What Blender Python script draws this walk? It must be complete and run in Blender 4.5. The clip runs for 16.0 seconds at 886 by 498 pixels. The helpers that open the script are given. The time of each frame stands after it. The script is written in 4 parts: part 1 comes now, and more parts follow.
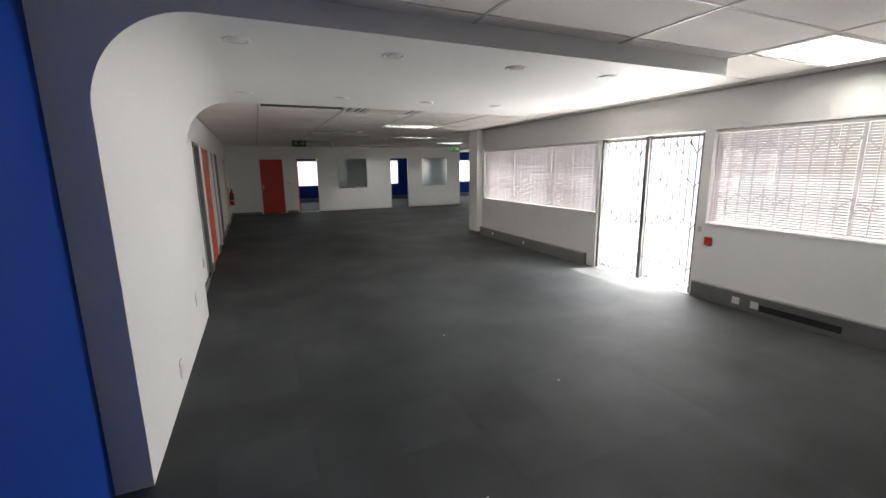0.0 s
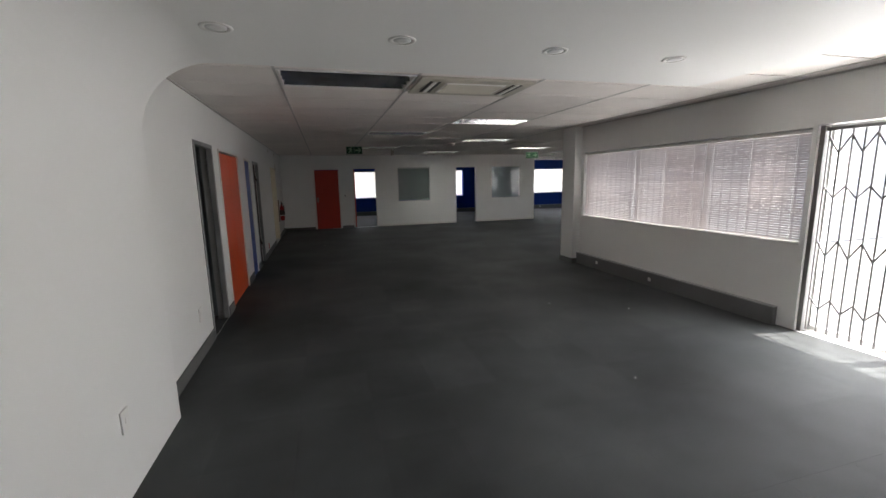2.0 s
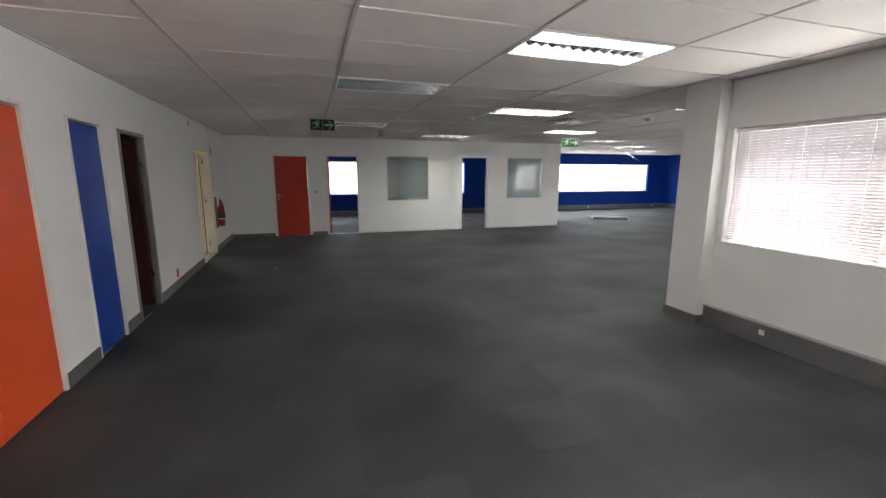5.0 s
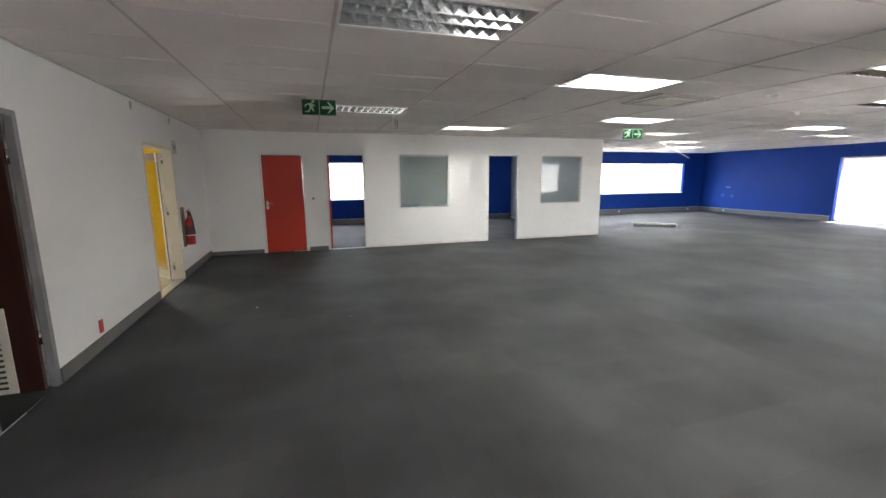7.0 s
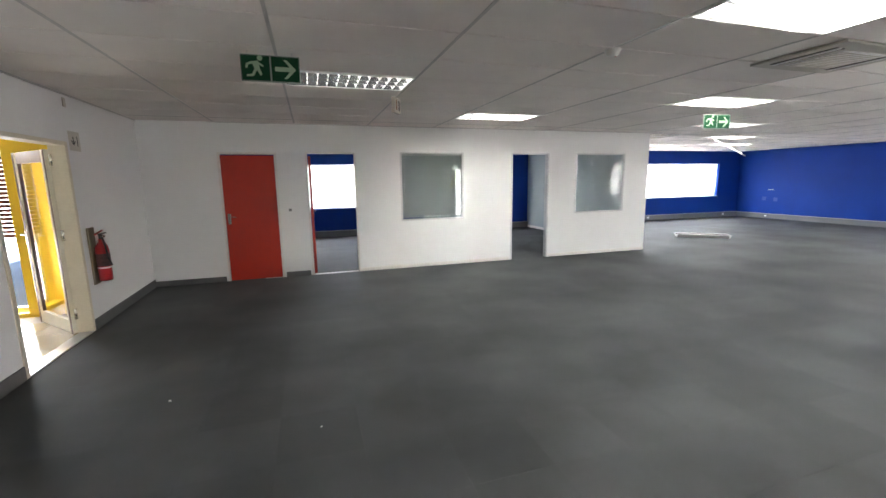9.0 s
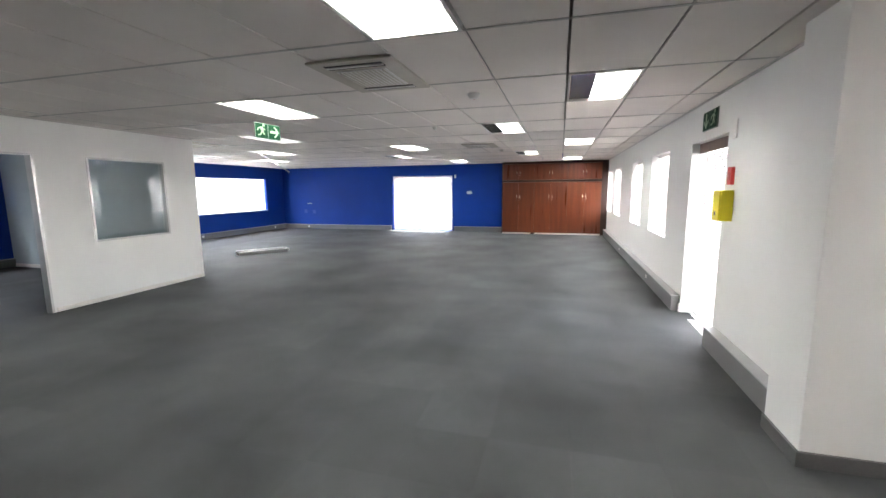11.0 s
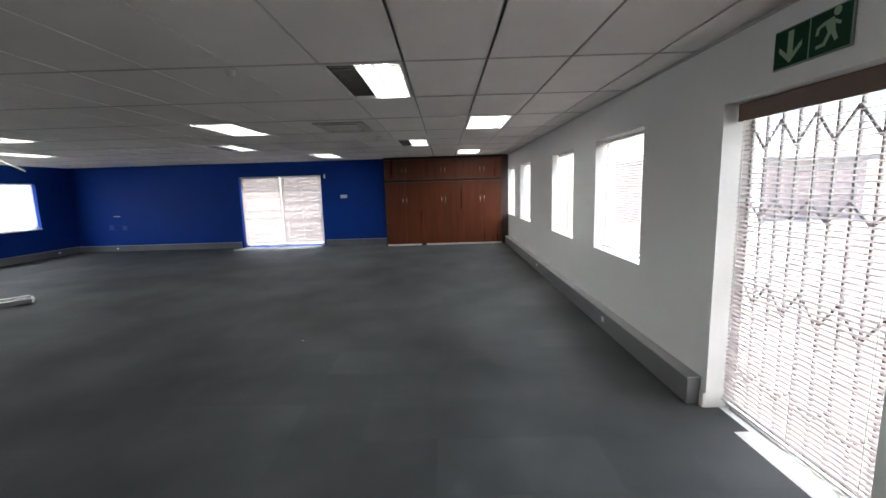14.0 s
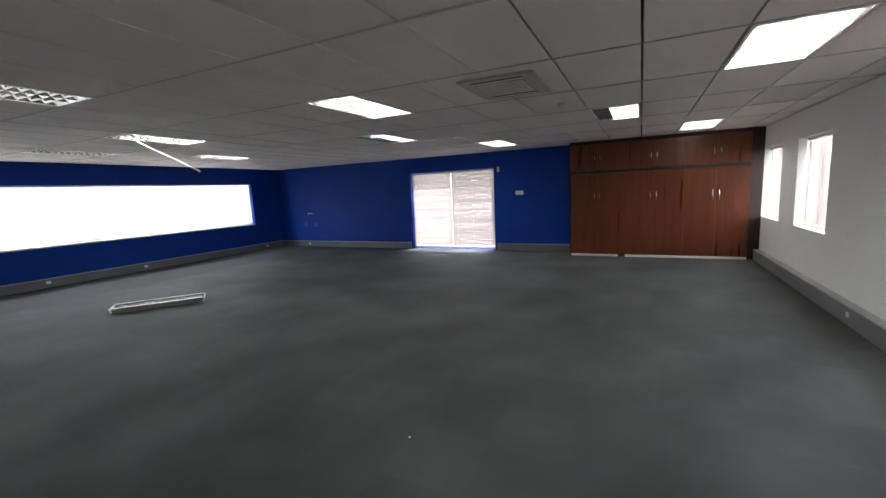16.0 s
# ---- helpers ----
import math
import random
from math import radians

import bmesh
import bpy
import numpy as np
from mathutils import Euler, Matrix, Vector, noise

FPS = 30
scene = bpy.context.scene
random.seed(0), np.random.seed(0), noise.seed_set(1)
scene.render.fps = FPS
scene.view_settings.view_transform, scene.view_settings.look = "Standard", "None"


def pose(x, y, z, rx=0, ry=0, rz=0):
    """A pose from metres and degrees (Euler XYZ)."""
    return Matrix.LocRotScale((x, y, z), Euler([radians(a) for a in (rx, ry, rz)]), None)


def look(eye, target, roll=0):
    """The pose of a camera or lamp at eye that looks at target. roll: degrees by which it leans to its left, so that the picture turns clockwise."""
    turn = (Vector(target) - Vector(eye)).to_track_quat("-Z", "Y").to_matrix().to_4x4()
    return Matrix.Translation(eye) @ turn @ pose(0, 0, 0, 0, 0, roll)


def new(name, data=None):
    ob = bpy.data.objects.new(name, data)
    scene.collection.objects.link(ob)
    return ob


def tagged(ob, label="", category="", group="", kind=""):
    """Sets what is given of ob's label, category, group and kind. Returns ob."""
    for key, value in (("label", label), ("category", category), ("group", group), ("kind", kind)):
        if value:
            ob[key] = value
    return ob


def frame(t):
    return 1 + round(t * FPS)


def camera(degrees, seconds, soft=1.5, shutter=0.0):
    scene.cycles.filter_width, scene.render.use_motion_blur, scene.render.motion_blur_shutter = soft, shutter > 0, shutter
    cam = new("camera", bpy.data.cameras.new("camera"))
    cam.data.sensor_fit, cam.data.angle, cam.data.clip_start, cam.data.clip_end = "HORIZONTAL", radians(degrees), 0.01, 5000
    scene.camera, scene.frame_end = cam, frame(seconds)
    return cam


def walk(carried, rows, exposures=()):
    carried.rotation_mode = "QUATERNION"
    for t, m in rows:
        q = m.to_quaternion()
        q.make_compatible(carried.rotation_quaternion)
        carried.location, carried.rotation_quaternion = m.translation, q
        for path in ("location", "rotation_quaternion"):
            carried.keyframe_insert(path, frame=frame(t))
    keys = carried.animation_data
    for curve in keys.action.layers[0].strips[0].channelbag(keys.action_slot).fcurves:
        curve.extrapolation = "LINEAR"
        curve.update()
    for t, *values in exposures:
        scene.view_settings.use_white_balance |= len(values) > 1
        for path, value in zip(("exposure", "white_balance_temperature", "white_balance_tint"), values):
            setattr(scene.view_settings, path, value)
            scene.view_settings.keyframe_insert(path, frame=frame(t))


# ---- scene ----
cam = camera(93.7, 16.0)
PATH = [
    (0, (-0.026, -0.181, 1.651), (0.765, 1.615, 1.265), -0.7),
    (0.5, (0.156, 0.32, 1.613), (0.927, 2.132, 1.26), -0.2),
    (1, (0.219, 0.846, 1.618), (0.947, 2.679, 1.287), -0.5),
    (1.5, (0.285, 1.444, 1.62), (0.915, 3.314, 1.294), -1.4),
    (2, (0.399, 2.003, 1.613), (0.933, 3.902, 1.282), -1.2),
    (2.5, (0.464, 2.579, 1.633), (1.011, 4.472, 1.291), -1.5),
    (3, (0.544, 3.212, 1.628), (1.084, 5.108, 1.291), -0.5),
    (5.3, (0.957, 5.851, 1.574), (1.562, 7.724, 1.213), 0.3),
    (5.5, (0.955, 6.065, 1.587), (1.557, 7.937, 1.22), 0.6),
    (6, (0.97, 6.57, 1.594), (1.587, 8.434, 1.212), 0.2),
    (6.5, (1.012, 7.087, 1.569), (1.629, 8.955, 1.212), -0.3),
    (7, (1.055, 7.586, 1.552), (1.646, 9.466, 1.21), -0.4),
    (7.5, (1.128, 8.171, 1.559), (1.729, 10.045, 1.2), -0.8),
    (8, (1.258, 8.686, 1.567), (1.787, 10.579, 1.197), -0.8),
    (8.5, (1.3, 9.171, 1.585), (1.818, 11.073, 1.252), -1.1),
    (9, (1.423, 9.597, 1.577), (2.017, 11.478, 1.248), -0.8),
    (9.5, (1.581, 9.98, 1.583), (2.574, 11.688, 1.269), 0.0),
    (10, (1.685, 10.259, 1.568), (3.219, 11.507, 1.272), -1.8),
    (10.2, (1.768, 10.326, 1.572), (3.457, 11.353, 1.275), -1.4),
    (12.3, (3.287, 10.809, 1.561), (5.257, 11.028, 1.293), -0.6),
    (12.5, (3.499, 10.859, 1.584), (5.477, 10.973, 1.311), -0.5),
    (13, (4.072, 10.834, 1.572), (6.053, 10.86, 1.301), -0.1),
    (13.5, (4.663, 10.811, 1.577), (6.642, 10.857, 1.295), -1.2),
    (14, (5.166, 10.814, 1.602), (7.145, 10.828, 1.313), -1.7),
    (14.5, (5.718, 10.781, 1.61), (7.695, 10.843, 1.316), -0.9),
    (15, (6.264, 10.824, 1.628), (8.234, 11.032, 1.351), -1.3),
    (15.5, (6.827, 10.877, 1.643), (8.72, 11.461, 1.368), -2.1),
    (16, (7.353, 11.069, 1.582), (9.139, 11.925, 1.305), -2.6),
]
EXPOSURES = [(0, 2.2, 6500, 10), (0.5, 1.8, 6500, 10), (1.5, 1.65, 6480, 10), (2.5, 1.7, 6460, 10), (3, 1.85, 6450, 10), (5.5, 3.1, 6400, 10), (6.5, 3.2, 6420, 10), (7.5, 4.0, 6450, 10), (8.5, 3.75, 6420, 10), (9, 3.85, 6400, 10), (10.2, 3.8, 6380, 10), (12.5, 2.95, 6350, 11), (14, 2.15, 6200, 8), (14.5, 1.7, 6080, 6), (15.5, 1.9, 6120, 6), (16, 2.1, 6350, 9)]
walk(cam, [(t, look(eye, target, roll)) for t, eye, target, roll in PATH], EXPOSURES)

# ---- world, sun, exposure ----
SUN_EL, SUN_AZ = 70.0, 102.0  # degrees; azimuth clockwise from +y
world = bpy.data.worlds.new("sky")
scene.world = world
world.use_nodes = True
wn = world.node_tree.nodes
sky = wn.new("ShaderNodeTexSky")
sky.sky_type = 'NISHITA'
sky.sun_disc = False
sky.sun_elevation = radians(SUN_EL)
sky.sun_rotation = radians(SUN_AZ)
world.node_tree.links.new(sky.outputs[0], wn["Background"].inputs[0])
wn["Background"].inputs[1].default_value = 0.15
sun_dir = Vector((math.sin(radians(SUN_AZ)) * math.cos(radians(SUN_EL)), math.cos(radians(SUN_AZ)) * math.cos(radians(SUN_EL)), math.sin(radians(SUN_EL))))
sun_data = bpy.data.lights.new("sun", 'SUN')
sun_data.energy, sun_data.angle, sun_data.color = 5.0, radians(0.5), (1.0, 0.95, 0.88)
sun = new("sun", sun_data)
sun.matrix_world = look(sun_dir * 40, (0, 0, 0))


def window_light(name, x, y, z, w, h, facing, watts, color=(1.0, 0.97, 0.95)):
    """Daylight that stands in a window's opening. facing: the way it shines, in the plan."""
    d = bpy.data.lights.new(name, 'AREA')
    d.shape, d.size, d.size_y, d.energy, d.color = 'RECTANGLE', w, h, watts, color
    ob = new(name, d)
    ob.matrix_world = look((x, y, z), (x + facing[0], y + facing[1], z))
    return ob


# ---- materials ----
def mat(name, color, rough=0.6, metal=0.0, var=0.12, scale=3.0, grain=60.0, bump=0.02, emit=0.0, rnd=0.0, spec=0.5, trans=0.0, dirt=None, stretch=(1, 1, 1)):
    m = bpy.data.materials.new(name)
    m.use_nodes = True
    nt = m.node_tree
    b = nt.nodes["Principled BSDF"]
    b.inputs["Roughness"].default_value = rough
    b.inputs["Metallic"].default_value = metal
    b.inputs["Specular IOR Level"].default_value = spec
    if trans:
        b.inputs["Transmission Weight"].default_value = trans
    co = nt.nodes.new("ShaderNodeTexCoord")
    mp = nt.nodes.new("ShaderNodeMapping")
    mp.inputs["Scale"].default_value = stretch
    geo = nt.nodes.new("ShaderNodeNewGeometry")
    nt.links.new(geo.outputs["Position"], mp.inputs["Vector"])
    n1 = nt.nodes.new("ShaderNodeTexNoise")
    n1.inputs["Scale"].default_value, n1.inputs["Detail"].default_value = scale, 6
    n2 = nt.nodes.new("ShaderNodeTexNoise")
    n2.inputs["Scale"].default_value, n2.inputs["Detail"].default_value = grain, 3
    for n in (n1, n2):
        nt.links.new(mp.outputs[0], n.inputs["Vector"])
    mix = nt.nodes.new("ShaderNodeMix")
    mix.data_type = 'RGBA'
    c = np.array(color)
    mix.inputs["A"].default_value = (*np.clip(c * (1 - var), 0, 1), 1)
    mix.inputs["B"].default_value = (*np.clip(dirt if dirt is not None else c * (1 + var), 0, 1), 1)
    ramp = nt.nodes.new("ShaderNodeMapRange")
    ramp.inputs["From Min"].default_value, ramp.inputs["From Max"].default_value = 0.3, 0.7
    nt.links.new(n1.outputs["Fac"], ramp.inputs["Value"])
    nt.links.new(ramp.outputs[0], mix.inputs["Factor"])
    m2 = nt.nodes.new("ShaderNodeMix")
    m2.data_type, m2.blend_type = 'RGBA', 'MULTIPLY'
    m2.inputs["Factor"].default_value = 1.0
    mr = nt.nodes.new("ShaderNodeMapRange")
    mr.inputs["To Min"].default_value, mr.inputs["To Max"].default_value = 1 - var, 1 + var
    nt.links.new(n2.outputs["Fac"], mr.inputs["Value"])
    nt.links.new(mix.outputs["Result"], m2.inputs["A"])
    last = mr.outputs[0]
    if rnd:
        oi = nt.nodes.new("ShaderNodeObjectInfo")
        r2 = nt.nodes.new("ShaderNodeMapRange")
        r2.inputs["To Min"].default_value, r2.inputs["To Max"].default_value = 1 - rnd, 1 + rnd
        add = nt.nodes.new("ShaderNodeMath")
        add.operation = 'ADD'
        fr = nt.nodes.new("ShaderNodeMath")
        fr.operation = 'FRACT'
        nt.links.new(oi.outputs["Random"], add.inputs[0])
        nt.links.new(geo.outputs["Random Per Island"], add.inputs[1])
        nt.links.new(add.outputs[0], fr.inputs[0])
        nt.links.new(fr.outputs[0], r2.inputs["Value"])
        mu = nt.nodes.new("ShaderNodeMath")
        mu.operation = 'MULTIPLY'
        nt.links.new(last, mu.inputs[0])
        nt.links.new(r2.outputs[0], mu.inputs[1])
        last = mu.outputs[0]
    nt.links.new(last, m2.inputs["B"])
    nt.links.new(m2.outputs["Result"], b.inputs["Base Color"])
    if bump:
        bp = nt.nodes.new("ShaderNodeBump")
        bp.inputs["Strength"].default_value, bp.inputs["Distance"].default_value = min(1.0, bump * 10), 0.004
        nt.links.new(n2.outputs["Fac"], bp.inputs["Height"])
        nt.links.new(bp.outputs[0], b.inputs["Normal"])
    rr = nt.nodes.new("ShaderNodeMapRange")
    rr.inputs["To Min"].default_value, rr.inputs["To Max"].default_value = max(0.02, rough - 0.08), min(1, rough + 0.08)
    nt.links.new(n1.outputs["Fac"], rr.inputs["Value"])
    nt.links.new(rr.outputs[0], b.inputs["Roughness"])
    if emit:
        b.inputs["Emission Color"].default_value = (1.0, 0.98, 0.93, 1)
        b.inputs["Emission Strength"].default_value = emit
    return m


def glass_mat(name, tint=(1, 1, 1), gloss=1.0):
    m = bpy.data.materials.new(name)
    m.use_nodes = True
    nt = m.node_tree
    nt.nodes.remove(nt.nodes["Principled BSDF"])
    tr = nt.nodes.new("ShaderNodeBsdfTransparent")
    tr.inputs[0].default_value = (*tint, 1)
    gl = nt.nodes.new("ShaderNodeBsdfGlossy")
    gl.inputs["Roughness"].default_value = 0.01
    lw = nt.nodes.new("ShaderNodeLayerWeight")
    lw.inputs[0].default_value = 0.5
    pw = nt.nodes.new("ShaderNodeMath")
    pw.operation = 'POWER'
    pw.inputs[1].default_value = 5.0
    nt.links.new(lw.outputs["Facing"], pw.inputs[0])
    mu = nt.nodes.new("ShaderNodeMath")
    mu.operation = 'MULTIPLY_ADD'
    mu.inputs[1].default_value = 0.9
    mu.inputs[2].default_value = 0.045 * gloss
    mx = nt.nodes.new("ShaderNodeMixShader")
    nt.links.new(pw.outputs[0], mu.inputs[0])
    nt.links.new(mu.outputs[0], mx.inputs[0])
    nt.links.new(tr.outputs[0], mx.inputs[1])
    nt.links.new(gl.outputs[0], mx.inputs[2])
    nt.links.new(mx.outputs[0], nt.nodes["Material Output"].inputs[0])
    return m


def blind_mat(name, color, through_light=0.35):
    m = bpy.data.materials.new(name)
    m.use_nodes = True
    nt = m.node_tree
    nt.nodes.remove(nt.nodes["Principled BSDF"])
    no = nt.nodes.new("ShaderNodeTexNoise")
    no.inputs["Scale"].default_value = 2.0
    mr = nt.nodes.new("ShaderNodeMapRange")
    mr.inputs["To Min"].default_value, mr.inputs["To Max"].default_value = 0.85, 1.1
    geo = nt.nodes.new("ShaderNodeNewGeometry")
    nt.links.new(geo.outputs["Position"], no.inputs["Vector"])
    nt.links.new(no.outputs["Fac"], mr.inputs["Value"])
    mc = nt.nodes.new("ShaderNodeMix")
    mc.data_type, mc.blend_type = 'RGBA', 'MULTIPLY'
    mc.inputs["Factor"].default_value = 1
    mc.inputs["A"].default_value = (*color, 1)
    nt.links.new(mr.outputs[0], mc.inputs["B"])
    d = nt.nodes.new("ShaderNodeBsdfDiffuse")
    t = nt.nodes.new("ShaderNodeBsdfTranslucent")
    mx = nt.nodes.new("ShaderNodeMixShader")
    mx.inputs[0].default_value = through_light
    for s in (d, t):
        nt.links.new(mc.outputs["Result"], s.inputs[0])
    nt.links.new(d.outputs[0], mx.inputs[1])
    nt.links.new(t.outputs[0], mx.inputs[2])
    nt.links.new(mx.outputs[0], nt.nodes["Material Output"].inputs[0])
    return m


WHITE = mat("white_wall_paint", (0.74, 0.74, 0.72), 0.55, var=0.03, scale=0.8, grain=180, bump=0.012)
GREYWALL = mat("grey_green_paint", (0.34, 0.39, 0.40), 0.55, var=0.03, scale=1.0, grain=180, bump=0.012)
BLUE = mat("blue_wall_paint", (0.004, 0.037, 0.25), 0.58, spec=0.14, var=0.08, scale=1.1, grain=160, bump=0.015)
YELLOW = mat("yellow_wall_paint", (0.80, 0.52, 0.015), 0.5, var=0.04, scale=1.0, grain=160, bump=0.012)
PLASTER = mat("plaster_soffit_paint", (0.76, 0.76, 0.74), 0.6, var=0.02, scale=0.6, grain=200, bump=0.006)
CEIL = mat("ceiling_tile", (0.81, 0.765, 0.725), 0.85, var=0.05, scale=1.4, grain=240, bump=0.03, rnd=0.03)
TBAR = mat("ceiling_grid_bar", (0.52, 0.50, 0.48), 0.5, var=0.08, scale=2)
CARPET = mat("charcoal_carpet", (0.030, 0.033, 0.033), 0.74, var=0.26, scale=0.8, grain=380, bump=0.05, rnd=0.11, spec=0.36, dirt=(0.078, 0.084, 0.085))
SKIRT = mat("grey_skirting", (0.115, 0.115, 0.112), 0.5, var=0.12, scale=2.5)
TRUNK = mat("grey_cable_trunking", (0.15, 0.15, 0.15), 0.42, var=0.1, scale=2.0)
TRUNKTOP = mat("light_grey_trunking_lid", (0.34, 0.34, 0.34), 0.4, var=0.08, scale=2.0)
RED = mat("red_door_paint", (0.40, 0.022, 0.008), 0.4, var=0.07, scale=2.2, grain=90)
ORANGE = mat("orange_red_door_paint", (0.62, 0.075, 0.018), 0.42, var=0.07, scale=2.2, grain=90)
BLUEDOOR = mat("blue_door_paint", (0.007, 0.040, 0.26), 0.42, var=0.07, scale=2.2, grain=90)
STEEL = mat("grey_steel_frame", (0.20, 0.20, 0.20), 0.4, var=0.15, scale=5)
WHITEFRAME = mat("white_door_frame", (0.70, 0.68, 0.63), 0.4, var=0.06, scale=4)
ALU = mat("aluminium", (0.55, 0.55, 0.54), 0.32, metal=0.9, var=0.06, scale=6)
CHROME = mat("brushed_chrome", (0.70, 0.68, 0.62), 0.25, metal=1.0, var=0.05, scale=8)
DARKWOOD = mat("dark_mahogany", (0.034, 0.011, 0.008), 0.35, var=0.3, scale=2.0, grain=30, stretch=(9, 9, 0.6))
CABWOOD = mat("reddish_wood_veneer", (0.110, 0.026, 0.008), 0.30, var=0.22, scale=1.6, grain=26, stretch=(7, 7, 0.5), rnd=0.08)
CABDARK = mat("dark_wood_carcass", (0.026, 0.010, 0.007), 0.4, var=0.2, scale=2, grain=26, stretch=(7, 7, 0.5))
PLASTIC = mat("white_plastic", (0.74, 0.73, 0.70), 0.4, var=0.03, scale=6)
AGEDPL = mat("aged_beige_plastic", (0.50, 0.47, 0.40), 0.45, var=0.06, scale=6)
BLACK = mat("black_plastic", (0.015, 0.015, 0.016), 0.45, var=0.1, scale=8)
REDPL = mat("red_plastic", (0.50, 0.02, 0.015), 0.35, var=0.06, scale=8)
EXTRED = mat("extinguisher_enamel", (0.33, 0.010, 0.012), 0.3, var=0.05, scale=6)
YELLOWBOX = mat("yellow_enamel", (0.72, 0.60, 0.015), 0.4, var=0.05, scale=5)
GREENSIGN = mat("green_sign_plastic", (0.005, 0.048, 0.019), 0.6, var=0.05, scale=8, spec=0.15)
GLOWMARK = mat("pale_green_sign_marking", (0.32, 0.43, 0.29), 0.6, var=0.03, scale=8, spec=0.15)
SIGNEDGE = mat("dull_sign_edge", (0.22, 0.26, 0.22), 0.5, var=0.04, scale=8)
LABELW = mat("white_label", (0.75, 0.75, 0.73), 0.5, var=0.03, scale=8)
DARKLABEL = mat("dark_printed_label", (0.07, 0.03, 0.028), 0.45, var=0.35, scale=40)
BOARDWOOD = mat("dull_brown_board", (0.20, 0.155, 0.105), 0.6, var=0.15, scale=4)
BRONZE = mat("brown_door_edge", (0.13, 0.075, 0.052), 0.4, var=0.12, scale=4)
CREAM = mat("cream_door_paint", (0.66, 0.60, 0.46), 0.4, var=0.06, scale=4)
CREAMTILE = mat("cream_floor_tile", (0.50, 0.43, 0.32), 0.14, var=0.06, scale=2.5, rnd=0.04)
# Brown of the dark side room; its shadow is put into the colour.
ROOMSHADE = mat("shaded_brown_room_paint", (0.16, 0.09, 0.07), 0.6, var=0.06, scale=2)
REFLECTOR = mat("louvre_aluminium", (0.72, 0.72, 0.72), 0.16, metal=1.0, var=0.03, scale=6)
TRAYWHITE = mat("white_tray_enamel", (0.80, 0.79, 0.76), 0.35, var=0.03, scale=6)
# White louvre for lit cells; the tubes' glow is put into this colour.
LOUVRELIT = mat("white_louvre", (0.82, 0.82, 0.80), 0.3, var=0.02, scale=6)
# Greyer tray enamel for unlit and half-lit lights; shade is in the colour.
REFLDIM = mat("shaded_tray_enamel", (0.30, 0.27, 0.26), 0.4, var=0.1, scale=6)
TUBE_ON = mat("lit_fluorescent_tube", (0.9, 0.9, 0.88), 0.4, var=0.0, emit=9.0)
TUBE_SOFT = mat("softer_fluorescent_tube", (0.9, 0.9, 0.88), 0.4, var=0.0, emit=3.2)
TUBE_DIM = mat("weak_fluorescent_tube", (0.9, 0.9, 0.88), 0.4, var=0.0, emit=2.2)
TUBE_OFF = mat("unlit_fluorescent_tube", (0.75, 0.75, 0.74), 0.25, var=0.02)
LENS = mat("frosted_lens", (0.66, 0.66, 0.65), 0.4, var=0.03, scale=10)
GLASS = glass_mat("clear_glass")
GLASSDARK = glass_mat("tinted_glass", (0.82, 0.86, 0.86), 1.6)
BLINDW = blind_mat("white_venetian_slat", (0.86, 0.84, 0.82), 0.35)
BLINDP = blind_mat("pinkish_venetian_slat", (0.58, 0.52, 0.51), 0.10)
BLINDG = blind_mat("grey_venetian_slat", (0.40, 0.42, 0.40), 0.05)
BLINDB = blind_mat("dark_brown_slat", (0.05, 0.02, 0.015), 0.05)
FROST = blind_mat("white_vertical_blind", (0.86, 0.85, 0.84), 0.55)
GATE = mat("grey_gate_steel", (0.17, 0.165, 0.16), 0.45, metal=0.1, var=0.12, scale=6)
PAVING = mat("pale_concrete_paving", (0.36, 0.35, 0.33), 0.8, var=0.14, scale=1.1, grain=70, bump=0.05)
BRICK = mat("pale_facebrick", (0.48, 0.36, 0.32), 0.8, var=0.15, scale=2, grain=50, bump=0.04, rnd=0.2)
MORTAR = mat("mortar_joint", (0.36, 0.32, 0.29), 0.9, var=0.1, scale=4, grain=60)
SLAB = mat("concrete_slab", (0.4, 0.39, 0.37), 0.85, var=0.1, scale=2)
UNDERLAY = mat("dark_underlay", (0.05, 0.052, 0.054), 0.95, var=0.1, scale=2)
TILEROOF = mat("roof_covering", (0.25, 0.22, 0.2), 0.8, var=0.1, scale=2)


# ---- helpers for building ----
def box(bm, x0, x1, y0, y1, z0, z1, m=None):
    vs = [bm.verts.new((x, y, z)) for z in (z0, z1) for y in (y0, y1) for x in (x0, x1)]
    if m is not None:
        for v in vs:
            v.co = m @ v.co
    for f in ((0, 2, 3, 1), (4, 5, 7, 6), (0, 1, 5, 4), (2, 6, 7, 3), (1, 3, 7, 5), (0, 4, 6, 2)):
        bm.faces.new([vs[i] for i in f])
    return vs


def bbox(x0, x1, y0, y1, z0, z1, bevel=0.0, m=None, seg=2):
    bm = bmesh.new()
    box(bm, x0, x1, y0, y1, z0, z1, m)
    if bevel:
        bmesh.ops.bevel(bm, geom=bm.edges[:], offset=bevel, segments=seg, affect='EDGES', profile=0.5)
    return bm


def cyl(bm, p0, p1, r0, r1=None, n=14):
    a, b = Vector(p0), Vector(p1)
    r1 = r0 if r1 is None else r1
    q = (b - a).to_track_quat('Z', 'Y')
    rings = []
    for p, r in ((a, r0), (b, r1)):
        rings.append([bm.verts.new(p + q @ Vector((r * math.cos(2 * math.pi * i / n), r * math.sin(2 * math.pi * i / n), 0))) for i in range(n)])
    for i in range(n):
        bm.faces.new((rings[0][i], rings[0][(i + 1) % n], rings[1][(i + 1) % n], rings[1][i]))
    bm.faces.new(rings[0][::-1])
    bm.faces.new(rings[1])


